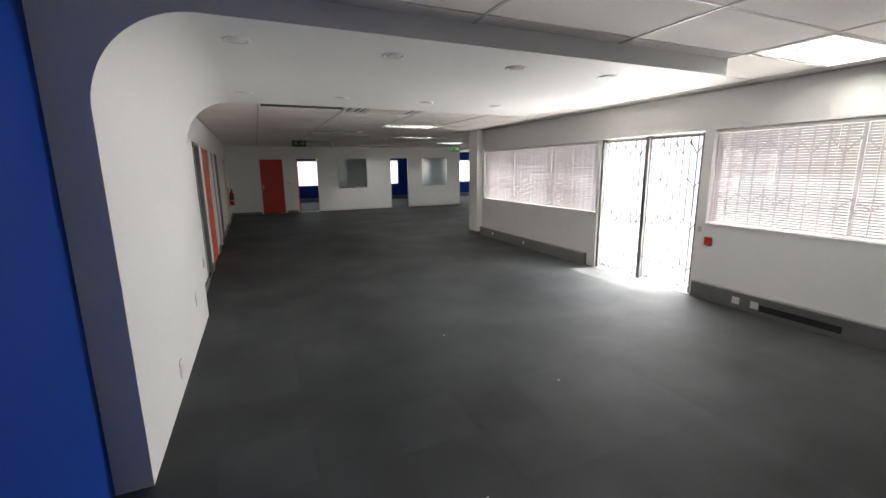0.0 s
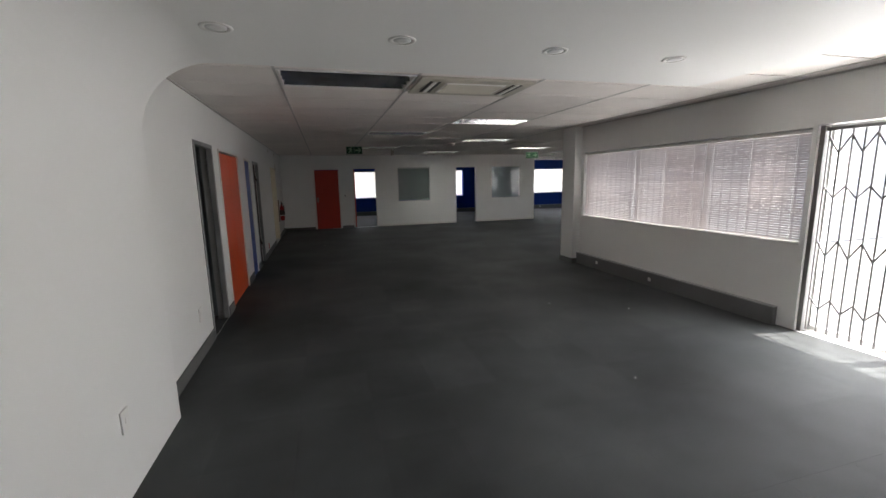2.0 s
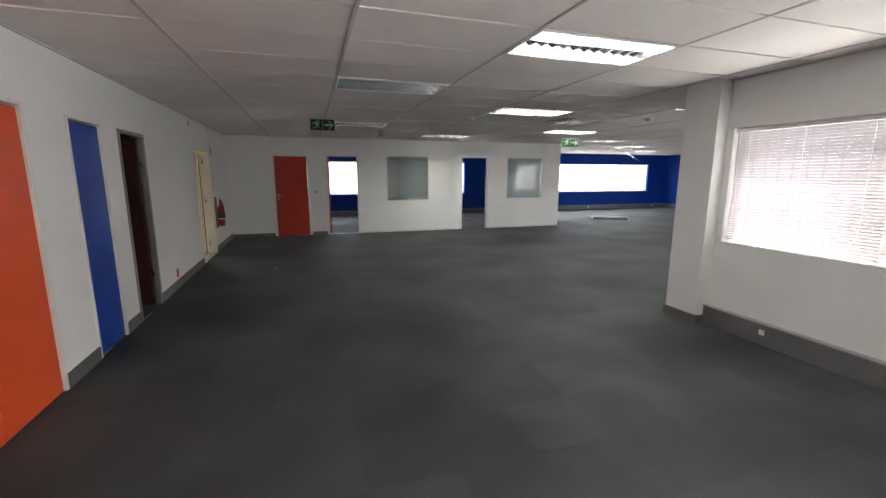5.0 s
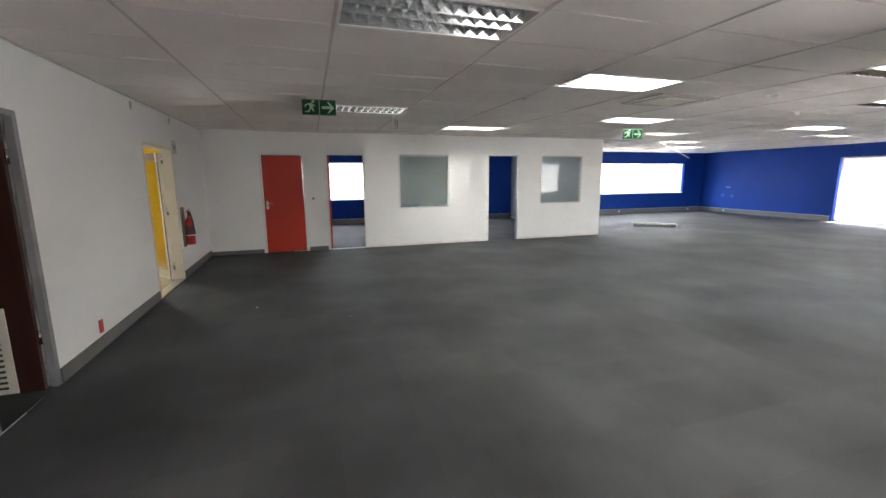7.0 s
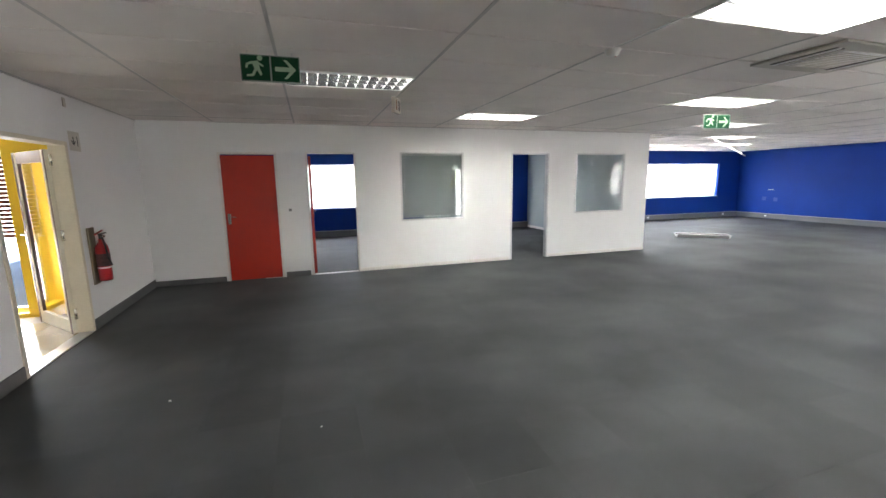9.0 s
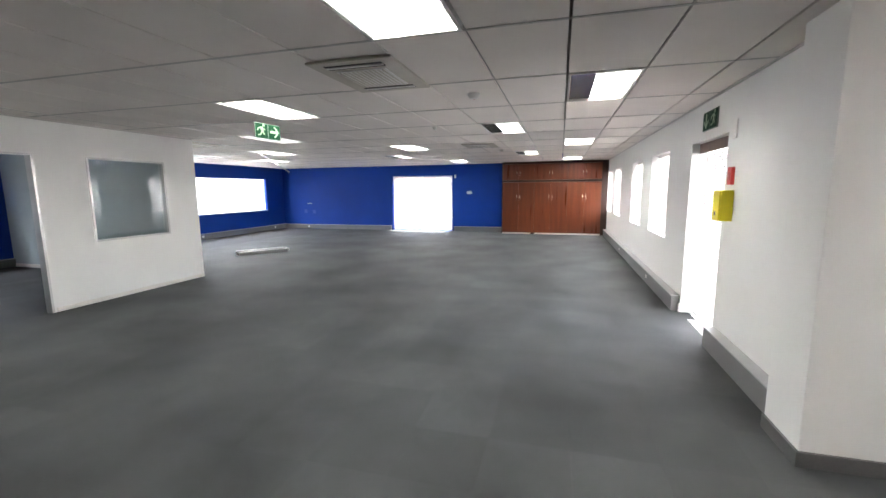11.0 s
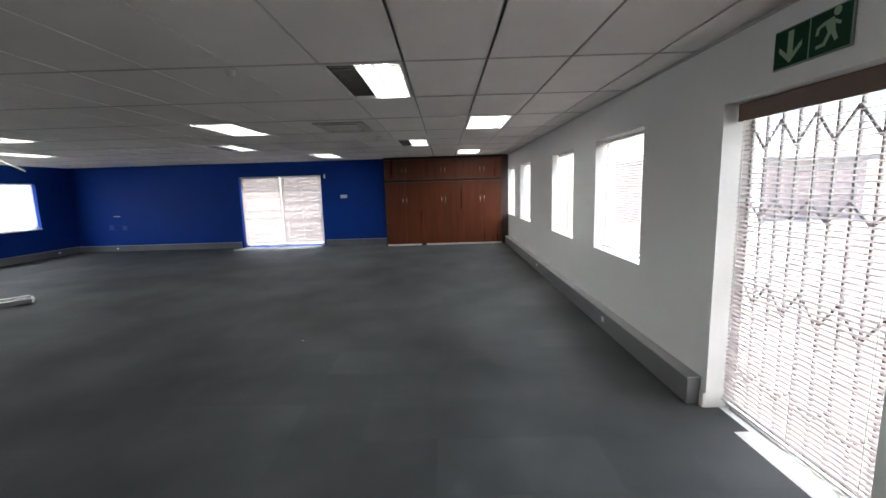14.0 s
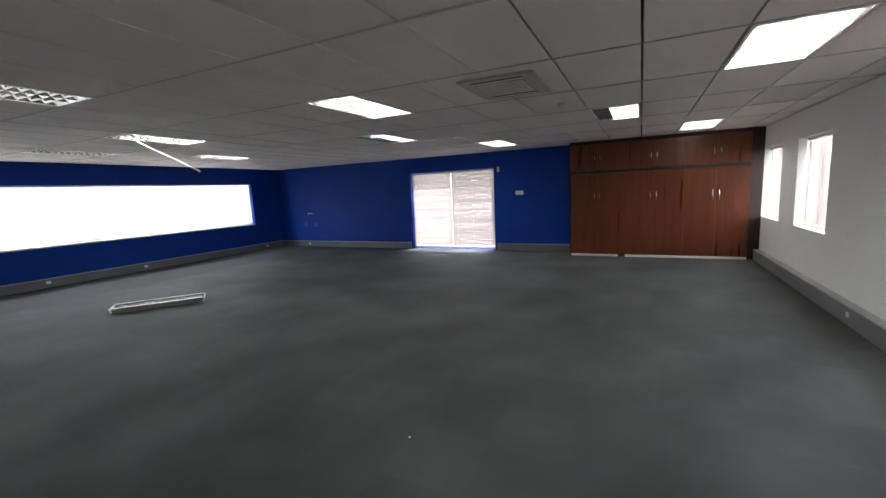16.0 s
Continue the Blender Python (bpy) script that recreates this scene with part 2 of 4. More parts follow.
def lathe(bm, profile, origin=(0, 0, 0), n=20):
    rings = [[bm.verts.new((origin[0] + r * math.cos(2 * math.pi * i / n), origin[1] + r * math.sin(2 * math.pi * i / n), origin[2] + z)) for i in range(n)] for r, z in profile]
    for a, b in zip(rings, rings[1:]):
        for i in range(n):
            bm.faces.new((a[i], a[(i + 1) % n], b[(i + 1) % n], b[i]))
    bm.faces.new(rings[0][::-1])
    bm.faces.new(rings[-1])


def tube_path(bm, pts, r, n=8):
    for a, b in zip(pts, pts[1:]):
        cyl(bm, a, b, r, r, n)


def poly(bm, pts, m, depth):
    """A flat shape of 2D points, given depth, placed by m."""
    lo = [bm.verts.new(m @ Vector((x, 0, z))) for x, z in pts]
    hi = [bm.verts.new(m @ Vector((x, -depth, z))) for x, z in pts]
    bm.faces.new(lo)
    bm.faces.new(hi[::-1])
    for i in range(len(pts)):
        j = (i + 1) % len(pts)
        bm.faces.new((lo[i], hi[i], hi[j], lo[j]))


def mesh_of(name, bm, material, smooth=False):
    bmesh.ops.recalc_face_normals(bm, faces=bm.faces[:])
    me = bpy.data.meshes.new(name)
    bm.to_mesh(me)
    bm.free()
    for one in (material if isinstance(material, (list, tuple)) else [material]):
        me.materials.append(one)
    if smooth:
        for p in me.polygons:
            p.use_smooth = True
    return me


def part(name, bm, material, parent, label="", smooth=False):
    ob = new(name, mesh_of(name, bm, material, smooth))
    ob.parent = parent
    if label:
        tagged(ob, label)
    return ob


def structure(name, bm, material, label, category, smooth=False):
    ob = new(name, mesh_of(name, bm, material, smooth))
    return tagged(ob, label, category, kind="structure")


def thing(name, label, category, at=(0, 0, 0), group="", rz=0, kind=""):
    ob = new(name)
    ob.empty_display_size = 0.1
    ob.matrix_basis = pose(*at, 0, 0, rz)
    return tagged(ob, label, category, group, kind)


def wall(name, axis, at, thick, a0, a1, z0, z1, openings, material, label):
    """A wall along 'x' or 'y' at its inner face, thick towards its sign, with openings (a0, a1, z0, z1) through it."""
    bm = bmesh.new()
    cuts = sorted({a0, a1, *[v for o in openings for v in o[:2]]})
    levels = sorted({z0, z1, *[v for o in openings for v in o[2:] if z0 < v < z1]})
    lo, hi = min(at, at + thick), max(at, at + thick)
    for p, q in zip(cuts, cuts[1:]):
        for u, v in zip(levels, levels[1:]):
            if any(o[0] < (p + q) / 2 < o[1] and o[2] < (u + v) / 2 < o[3] for o in openings):
                continue
            if axis == 'x':
                box(bm, p, q, lo, hi, u, v)
            else:
                box(bm, lo, hi, p, q, u, v)
    bmesh.ops.remove_doubles(bm, verts=bm.verts[:], dist=1e-5)
    bm.verts.index_update()
    seen = {}
    for f in bm.faces:
        seen.setdefault(tuple(sorted(v.index for v in f.verts)), []).append(f)
    bmesh.ops.delete(bm, geom=[f for fs in seen.values() if len(fs) > 1 for f in fs], context='FACES_ONLY')
    return structure(name, bm, material, label, "wall")


# ---- plan ----
H = 2.50                    # ceiling height
XL, XW, XE = -0.85, 4.98, 17.60   # left wall, window wall, blue east wall
YS, YP, YN = 9.00, 16.90, 21.90   # wing's south wall, office partition, blue north wall
XO = 8.36                   # free end of the office partition
YB = -2.6                   # wall behind the first step
GX = [1.25 + 1.17 * k for k in range(-2, 15)]
GY = [9.88 + 0.60 * j for j in range(-22, 21)]

# floor slab under the carpet
bm = bmesh.new()
box(bm, -4.6, 5.22, -2.8, 8.76, -0.2, -0.012)
box(bm, -4.6, 17.9, 8.76, 22.2, -0.2, -0.012)
structure("floor", bm, UNDERLAY, "dark floor slab under charcoal carpet tiles", "floor")

# ---- walls ----
D_LEFT = [(6.69, 7.44, 0, 2.04), (7.77, 9.08, 0, 2.03), (9.63, 10.22, 0, 2.02), (10.60, 11.31, 0, 2.01), (13.70, 14.90, 0, 2.0)]
wall("wall_left", 'y', XL, -0.12, 5.1, YN, -0.01, H + 0.3, D_LEFT, WHITE, "white painted wall with a row of coloured doors")
wall("wall_blue_near", 'y', -0.84, -0.12, YB - 0.12, 2.22, -0.01, H + 0.3, [], BLUE, "bright blue painted wall beside the plaster arch")
wall("wall_back", 'x', YB, -0.12, -0.86, XW, -0.01, H + 0.3, [], WHITE, "plain white painted wall closing the room")
WIN1, DOOR_W, WIN2 = (5.01, 8.70, 0.88, 2.03), (3.28, 4.96, 0.0, 2.05), (-0.8, 3.16, 0.92, 2.05)
wall("wall_window", 'y', XW, 0.24, YB - 0.12, 8.80, -0.01, H + 0.3, [WIN1, DOOR_W, WIN2], WHITE, "white wall with long blinded windows and a glass door")
EXIT = (6.80, 7.94, 0.0, 2.08)
SWINS = [(9.02, 10.22, 0.82, 2.10), (11.07, 12.24, 0.82, 2.10), (14.0, 15.2, 0.82, 2.10), (15.96, 17.14, 0.82, 2.10)]
wall("wall_south", 'x', YS, -0.24, 5.24, XE + 0.24, -0.01, H + 0.3, [EXIT] + SWINS, WHITE, "pale wall with four deep-set windows and an exit door")
BDOOR = (14.46, 16.90, 0.0, 2.10)
wall("wall_east", 'y', XE, 0.24, YS, YN + 0.24, -0.01, H + 0.3, [BDOOR], BLUE, "deep blue painted wall with a wide blinded door")
NWIN, NWIN_A, NWIN_B = (9.0, 16.52, 0.82, 2.05), (0.6, 3.6, 0.80, 2.05), (5.2, 7.10, 0.80, 2.05)
wall("wall_north", 'x', YN, 0.24, XL - 0.2, XE, -0.01, H + 0.3, [NWIN, NWIN_A, NWIN_B], BLUE, "deep blue painted wall with a long ribbon window")
RDOOR, D2, W1, D3, W2 = (0.10, 0.93, 0, 2.03), (1.40, 2.19, 0, 2.04), (2.97, 4.14, 0.87, 2.05), (5.13, 5.93, 0, 2.05), (6.56, 7.74, 0.88, 2.05)
wall("wall_partition", 'x', YP, 0.10, XL - 0.14, XO, -0.01, H - 0.002, [RDOOR, D2, W1, D3, W2], WHITE, "white office partition with doors and two internal windows")
wall("wall_office_end", 'y', XO, -0.10, YP + 0.10, YN, -0.01, H - 0.002, [], GREYWALL, "grey-green painted office side partition")
wall("wall_office_middle", 'y', 4.70, 0.10, YP + 0.10, YN, -0.01, H - 0.002, [], GREYWALL, "grey-green painted partition between two offices")

# rooms behind the left wall
wall("wall_room_back", 'y', -2.3, -0.1, 6.2, 12.4, -0.01, H, [], GREYWALL, "plain grey wall of the side rooms")
wall("wall_room_a", 'x', 6.25, -0.1, -2.3, XL - 0.12, -0.01, H, [], GREYWALL, "plain grey side room wall")
wall("wall_room_b", 'x', 7.52, 0.1, -2.3, XL - 0.12, -0.01, H, [], GREYWALL, "plain grey side room wall")
wall("wall_room_c", 'x', 10.42, 0.1, -2.3, XL - 0.12, -0.01, H, [], ROOMSHADE, "brown side room wall, its shadow put into the paint colour")
wall("wall_room_d", 'x', 11.50, 0.08, -2.3, XL - 0.12, -0.01, H, [], DARKWOOD, "dark wooden panelled side room wall")
wall("wall_yellow_south", 'x', 12.4, -0.1, -4.2, XL - 0.12, -0.01, H, [], WHITE, "white wall of the yellow room")
YWIN = (-2.45, -1.83, 0.05, 2.1)
wall("wall_yellow_west", 'y', -4.2, -0.2, 12.4, 15.95, -0.01, H, [], WHITE, "plain white wall of the yellow room")
wall("wall_yellow_north", 'x', 15.75, 0.2, -4.2, XL - 0.12, -0.01, H, [YWIN], YELLOW, "bright yellow painted wall with a tall window")
structure("ceiling_side_rooms", bbox(-4.4, XL - 0.12, 6.1, 17.0, H + 0.004, H + 0.1), PLASTER, "white plaster ceiling over the side rooms", "ceiling")

# roof slab that closes the place above
structure("roof_slab", bbox(-4.6, 5.3, -2.9, 9.0, H + 0.3, H + 0.5), SLAB, "flat concrete roof slab", "roof")
structure("roof_slab_wing", bbox(-4.6, 17.9, 9.0, 22.2, H + 0.3, H + 0.5), SLAB, "flat concrete roof slab", "roof")

# ---- column at the inner corner ----
structure("column", bbox(4.83, 5.24, 8.77, 9.17, -0.01, H, 0.004), WHITE, "square white painted column at the room's corner", "column")

# ---- plaster arch with its rounded corner ----
def arch():
    x0, x1, z1, r = -0.67, 3.63, 2.375, 0.46
    prof = [(-0.865, -0.01), (x0, -0.01), (x0, z1 - r)]
    prof += [(x0 + r - r * math.cos(a), z1 - r + r * math.sin(a)) for a in [math.pi / 2 * i / 48 for i in range(1, 49)]]
    prof += [(x1, z1), (x1, H + 0.2), (-0.865, H + 0.2)]
    bm = bmesh.new()
    a = [bm.verts.new((x, 2.22, z)) for x, z in prof]
    b = [bm.verts.new((x, 5.10, z)) for x, z in prof]
    for i in range(len(prof)):
        j = (i + 1) % len(prof)
        bm.faces.new((a[i], a[j], b[j], b[i]))
    bm.faces.new(a[::-1])
    bm.faces.new(b)
    ob = structure("arch", bm, PLASTER, "smooth white plasterboard arch with a rounded corner", "bulkhead")


arch()

# ---- ceiling: lay-in tiles in one mesh, and the bars between them ----
LIGHTS = [  # column, row of the grid, state
    (-1, -7, "off"), (0, 0, "grey"), (1, -3, "sides"), (2, 2, "lit"), (0, 6, "dim"), (2, 9, "lit"), (4, 6, "open"),
    (4, 0, "half"), (6, 2, "half"), (8, 0, "lit"), (10, 2, "half"), (12, 0, "lit"), (8, 6, "lit"), (10, 8, "half"),
    (8, 12, "lit"), (10, 15, "lit"), (6, 9, "dim"), (12, 6, "lit"), (6, 14, "dim"), (8, 16, "dim"), (2, -14, "lit"), (6, 12, "off")]
CASSETTES = [(0, -7), (4, 4), (9, 4), (7, 13)]
holes = {(c, r) for c, r, s in LIGHTS}


def gx(k):
    return 1.25 + 1.17 * k


def gy(j):
    return 9.88 + 0.60 * j


def ceiling():
    bm, bars = bmesh.new(), bmesh.new()

    def clip(x0, x1, y0, y1):
        out = []
        for rx0, rx1, ry0, ry1 in ((-0.86, XW, YB, 2.22), (3.63, XW, 2.22, 5.10), (XL - 0.06, XW, 5.10, YS), (XL - 0.16, XE, YS, YN)):
            a, b, c, d = max(x0, rx0), min(x1, rx1), max(y0, ry0), min(y1, ry1)
            if b - a > 0.02 and d - c > 0.02:
                out.append((a, b, c, d))
        return out

    for k in range(-2, 15):
        for j in range(-22, 21):
            if (k, j) in holes:
                continue
            sag = random.uniform(-0.0015, 0.0015)
            for a, b, c, d in clip(gx(k) + 0.009, gx(k + 1) - 0.009, gy(j) + 0.009, gy(j + 1) - 0.009):
                box(bm, a, b, c, d, H + 0.003 + sag, H + 0.018)
    for k in range(-1, 15):
        for a, b, c, d in clip(gx(k) - 0.011, gx(k) + 0.011, YB, YN):
            box(bars, a, b, c, d, H - 0.002, H + 0.002)
    for j in range(-21, 21):
        for a, b, c, d in clip(XL - 0.16, XE, gy(j) - 0.010, gy(j) + 0.010):
            box(bars, a, b, c, d, H + 0.0, H + 0.004)
    structure("ceiling", bm, CEIL, "off-white lay-in ceiling tiles, slightly uneven", "ceiling")
    structure("ceiling_grid", bars, TBAR, "thin grey metal ceiling grid bars", "ceiling")


ceiling()
# dark shadow-line trim where the ceiling meets the walls
bm = bmesh.new()
box(bm, XW - 0.018, XW, YB, 8.77, H - 0.016, H - 0.003)
box(bm, 5.24, XE - 0.02, YS, YS + 0.018, H - 0.016, H - 0.003)
box(bm, 0, XO, YP - 0.015, YP, H - 0.014, H - 0.003)
structure("trim", bm, TBAR, "thin dark wall-angle trim at the ceiling", "trim")
structure("trim_left", bbox(XL, XL + 0.018, 5.1, YP, H - 0.016, H - 0.003), TBAR, "thin dark wall-angle trim at the ceiling", "trim")


# ---- skirtings ----
def skirting(name, axis, at, side, spans, h, depth, material, label, lid=True):
    bm = bmesh.new()
    for a0, a1 in spans:
        lo, hi = (at, at + depth) if side > 0 else (at - depth, at)
        if axis == 'y':
            box(bm, lo, hi, a0, a1, 0, h)
        else:
            box(bm, a0, a1, lo, hi, 0, h)
    bmesh.ops.bevel(bm, geom=bm.edges[:], offset=0.005, segments=1, affect='EDGES')
    ob = structure(name, bm, material, label, "skirting")
    if lid:
        bl = bmesh.new()
        for a0, a1 in spans:
            lo, hi = (at + 0.002, at + depth + 0.004) if side > 0 else (at - depth - 0.004, at - 0.002)
            if axis == 'y':
                box(bl, lo, hi, a0, a1, h * 0.97, h + 0.006)
            else:
                box(bl, a0, a1, lo, hi, h * 0.97, h + 0.006)
        part("lid", bl, TRUNKTOP, ob, "lighter grey trunking lid")
    return ob


skirting("baseboard_left", 'y', XL, 1, [(5.1, 6.67), (7.46, 7.75), (9.10, 9.61), (10.24, 10.58), (11.33, 13.68), (14.92, YP)], 0.12, 0.016, SKIRT, "grey painted skirting board", False)
skirting("baseboard_partition", 'x', YP, -1, [(XL - 0.1, 0.06), (0.97, 1.36)], 0.085, 0.014, SKIRT, "grey painted skirting board", False)
skirting("baseboard_partition_white", 'x', YP, -1, [(2.23, 5.09), (5.97, XO)], 0.06, 0.012, WHITEFRAME, "slim pale aluminium skirting", False)
skirting("trunking_window", 'y', XW, -1, [(5.14, 8.77), (YB, 3.22)], 0.20, 0.06, TRUNK, "dark grey skirting trunking below the windows")
skirting("trunking_south", 'x', YS, 1, [(5.24, 6.74), (8.0, 17.02)], 0.20, 0.10, TRUNK, "dark grey skirting trunking along the wall")
skirting("trunking_north", 'x', YN, -1, [(XO, XE)], 0.18, 0.06, TRUNK, "dark grey skirting trunking on the blue wall")
skirting("trunking_offices", 'x', YN, -1, [(XL, 4.7), (4.8, XO - 0.1)], 0.17, 0.06, TRUNK, "dark grey skirting trunking in the offices")
skirting("trunking_east", 'y', XE, -1, [(12.55, 14.40), (16.96, YN)], 0.17, 0.06, TRUNK, "grey skirting trunking on the blue wall")
skirting("baseboard_office_end", 'y', XO - 0.1, -1, [(YP + 0.1, YN)], 0.07, 0.014, WHITEFRAME, "pale skirting in the office", False)
bm = bmesh.new()
for b_ in ((4.815, 4.83, 8.755, 9.185), (4.83, 4.98, 8.755, 8.77), (4.83, 5.24, 9.17, 9.185)):
    box(bm, *b_, 0, 0.09)
structure("baseboard_column", bm, SKIRT, "low grey skirting round the column", "skirting")


# ---- doors ----
def door_frame(name, axis, at, out, o, material, label, w=0.05, d=0.14, proud=0.008, sill=False):
    """Steel or wood frame that lines an opening; out is +1 or -1, from the wall's inner face into the wall."""
    a0, a1, z0, z1 = o
    bm = bmesh.new()
    lo, hi = sorted((at - out * proud, at + out * d))

    def put(p, q, zz0, zz1):
        if axis == 'y':
            box(bm, lo, hi, p, q, zz0, zz1)
        else:
            box(bm, p, q, lo, hi, zz0, zz1)
    put(a0 - 0.012, a0 + w - 0.012, z0 - 0.012 if z0 > 0.01 else 0, z1 + 0.012)
    put(a1 - w + 0.012, a1 + 0.012, z0 - 0.012 if z0 > 0.01 else 0, z1 + 0.012)
    put(a0 + w - 0.012, a1 - w + 0.012, z1 - w + 0.02, z1 + 0.012)
    if z0 > 0.01 or sill:
        put(a0 + w - 0.012, a1 - w + 0.012, z0 - 0.012, z0 + w - 0.02)
    bmesh.ops.bevel(bm, geom=bm.edges[:], offset=0.003, segments=1, affect='EDGES')
    return structure(name, bm, material, label, "door frame")


def lever(parent, m, mirror=1):
    bm = bmesh.new()
    box(bm, -0.022, 0.022, -0.008, 0, -0.085, 0.085, m)
    b2 = bmesh.new()
    cyl(b2, m @ Vector((0, -0.008, 0.03)), m @ Vector((0, -0.05, 0.03)), 0.009)
    cyl(b2, m @ Vector((0, -0.045, 0.03)), m @ Vector((0.11 * mirror, -0.045, 0.03)), 0.009, 0.007)
    p = part("handle_plate", bm, CHROME, parent, "worn chrome handle plate")
    part("lever", b2, CHROME, p, "", True)


def leaf_y(name, x, y0, y1, h, material, label, handle=None):
    """A closed door leaf in the left wall."""
    t = thing(name, label, "door", (x, (y0 + y1) / 2, 0.006))
    w = y1 - y0
    part("panel", bbox(-0.04, 0, -w / 2, w / 2, 0, h, 0.003), material, t)
    if handle is not None:
        lever(t, pose(0, handle, 1.0, 0, 0, 90), -1 if handle > 0 else 1)
    return t


door_frame("door_frame_1", 'y', XL, -1, D_LEFT[0], STEEL, "grey steel door frame of an open doorway", 0.05, 0.05)
door_frame("door_frame_2", 'y', XL, -1, D_LEFT[1], WHITEFRAME, "white painted door frame", 0.035)
door_frame("door_frame_3", 'y', XL, -1, D_LEFT[2], WHITEFRAME, "white painted door frame", 0.035)
door_frame("door_frame_4", 'y', XL, -1, D_LEFT[3], STEEL, "grey steel door frame of a dark room", 0.05, 0.045)
door_frame("door_frame_5", 'y', XL, -1, D_LEFT[4], CREAM, "cream painted door frame", 0.05)
t = leaf_y("closet", XL - 0.012, 7.797, 8.423, 1.995, ORANGE, "built-in closet with flat orange-red double doors, closed")
part("panel", bbox(-0.04, 0, 0.317, 0.943, 0, 1.995, 0.003), ORANGE, t)
t = leaf_y("closet", XL - 0.012, 9.657, 10.193, 1.985, BLUEDOOR, "built-in closet with a flat blue door, closed")
part("keyhole", bbox(0.0005, 0.004, -0.215, -0.185, 0.98, 1.02, 0.001), CHROME, t, "small worn chrome lock")

# dark wooden door standing open, with its vent grille, in the brown room
t = thing("open_door", "dark mahogany door standing open into a brown room", "door", (XL - 0.05, 11.26, 0.008), rz=0)
part("panel", bbox(-0.72, 0, -0.042, 0, 0, 1.97, 0.003), DARKWOOD, t)
lever(t, pose(-0.62, -0.042, 1.0), 1)
for z in (0.35, 1.65):
    bm = bmesh.new()
    cyl(bm, (0.012, -0.02, z), (0.012, -0.02, z + 0.1), 0.012)
    part("hinge", bm, CHROME, t, "steel butt hinge", True)
t = thing("wall_vent", "pale slotted metal vent grille leaning low down", "vent", (XL - 0.37, 11.205, 0.0))
part("frame", bbox(-0.18, 0.18, -0.012, 0.0, 0.02, 0.66, 0.004), AGEDPL, t)
for i in range(14):
    part("slot", bbox(-0.13, 0.13, -0.016, -0.0125, 0.06 + i * 0.042, 0.078 + i * 0.042), BLACK, t)

# red office door
door_frame("door_frame_6", 'x', YP, 1, RDOOR, WHITEFRAME, "slim white door frame", 0.035, 0.10)
t = thing("office_door", "flat dark red painted office door, closed", "door", (0.515, YP + 0.006, 0.006))
part("panel", bbox(-0.388, 0.388, 0, 0.04, 0, 1.99, 0.003), RED, t)
lever(t, pose(-0.33, 0, 1.0), 1)
for o, n in ((D2, "door_frame_7"), (D3, "door_frame_8")):
    door_frame(n, 'x', YP, 1, o, ALU if n == "door_frame_8" else WHITEFRAME, "slim frame of an open office doorway", 0.03, 0.10)
# the red leaf of the second office stands open, edge on
t = thing("office_door", "dark red painted office door standing open", "door", (1.425, YP + 0.12, 0.006))
part("panel", bbox(0, 0.04, 0, 0.78, 0, 1.99, 0.003), RED, t)
lever(t, pose(0.04, 0.70, 1.0, 0, 0, 90), 1)

# internal office windows
for o, n in ((W1, "window_1"), (W2, "window_2")):
    fr = door_frame(n, 'x', YP, 1, o, ALU, "internal office window in a slim aluminium frame", 0.032, 0.10)
    g = part("pane", bbox(o[0] + 0.02, o[1] - 0.02, YP + 0.03, YP + 0.036, o[2] + 0.01, o[3] - 0.01), GLASSDARK, fr, "clear reflective glass pane")
    g.visible_shadow = False


# ---- blinds ----
def blind(name, label, m, w, h, tilt, material, pitch=0.026, sag=0.0, group="", seed=1, slat=0.026, cords=3):
    """A venetian blind in its own frame: x along its width from 0 to w, z down from 0, y away from the room."""
    rng = random.Random(seed)
    t = new(name)
    t.matrix_basis = m
    t.empty_display_size = 0.1
    tagged(t, label, "blind", group)
    part("headrail", bbox(0, w, -0.016, 0.016, -0.035, 0, 0.003), WHITEFRAME, t)
    bm = bmesh.new()
    n = int((h - 0.06) / pitch)
    segs = 1 if not sag else 10
    for i in range(n):
        z = -0.05 - i * pitch
        a = radians(-tilt + rng.uniform(-3, 3))
        droop = [rng.uniform(-sag, sag) for _ in range(segs + 1)]
        dy, dz = slat / 2 * math.cos(a), slat / 2 * math.sin(a)
        prev = None
        for s in range(segs + 1):
            x = 0.008 + (w - 0.016) * s / segs
            q = droop[s]
            ring = [bm.verts.new((x, -dy, z - dz + q)), bm.verts.new((x, 0, z + 0.0025 + q)), bm.verts.new((x, dy, z + dz + q))]
            if prev:
                bm.faces.new((prev[0], ring[0], ring[1], prev[1]))
                bm.faces.new((prev[1], ring[1], ring[2], prev[2]))
            prev = ring
    part("slats", bm, material, t)
    part("bottom_rail", bbox(0, w, -0.012, 0.012, -0.05 - n * pitch - 0.012, -0.05 - n * pitch, 0.003), WHITEFRAME, t)
    for c in range(cords):
        x = w * (0.12 + 0.76 * c / max(1, cords - 1))
        bm = bmesh.new()
        cyl(bm, (x, -slat / 2 - 0.002, -0.03), (x, -slat / 2 - 0.002, -0.05 - n * pitch), 0.0016, n=5)
        part("cord", bm, PLASTIC, t)
    bm = bmesh.new()
    cyl(bm, (0.06, -0.03, -0.03), (0.06, -0.03, -0.75 * h), 0.004, n=6)
    part("wand", bm, PLASTIC, t)
    return t


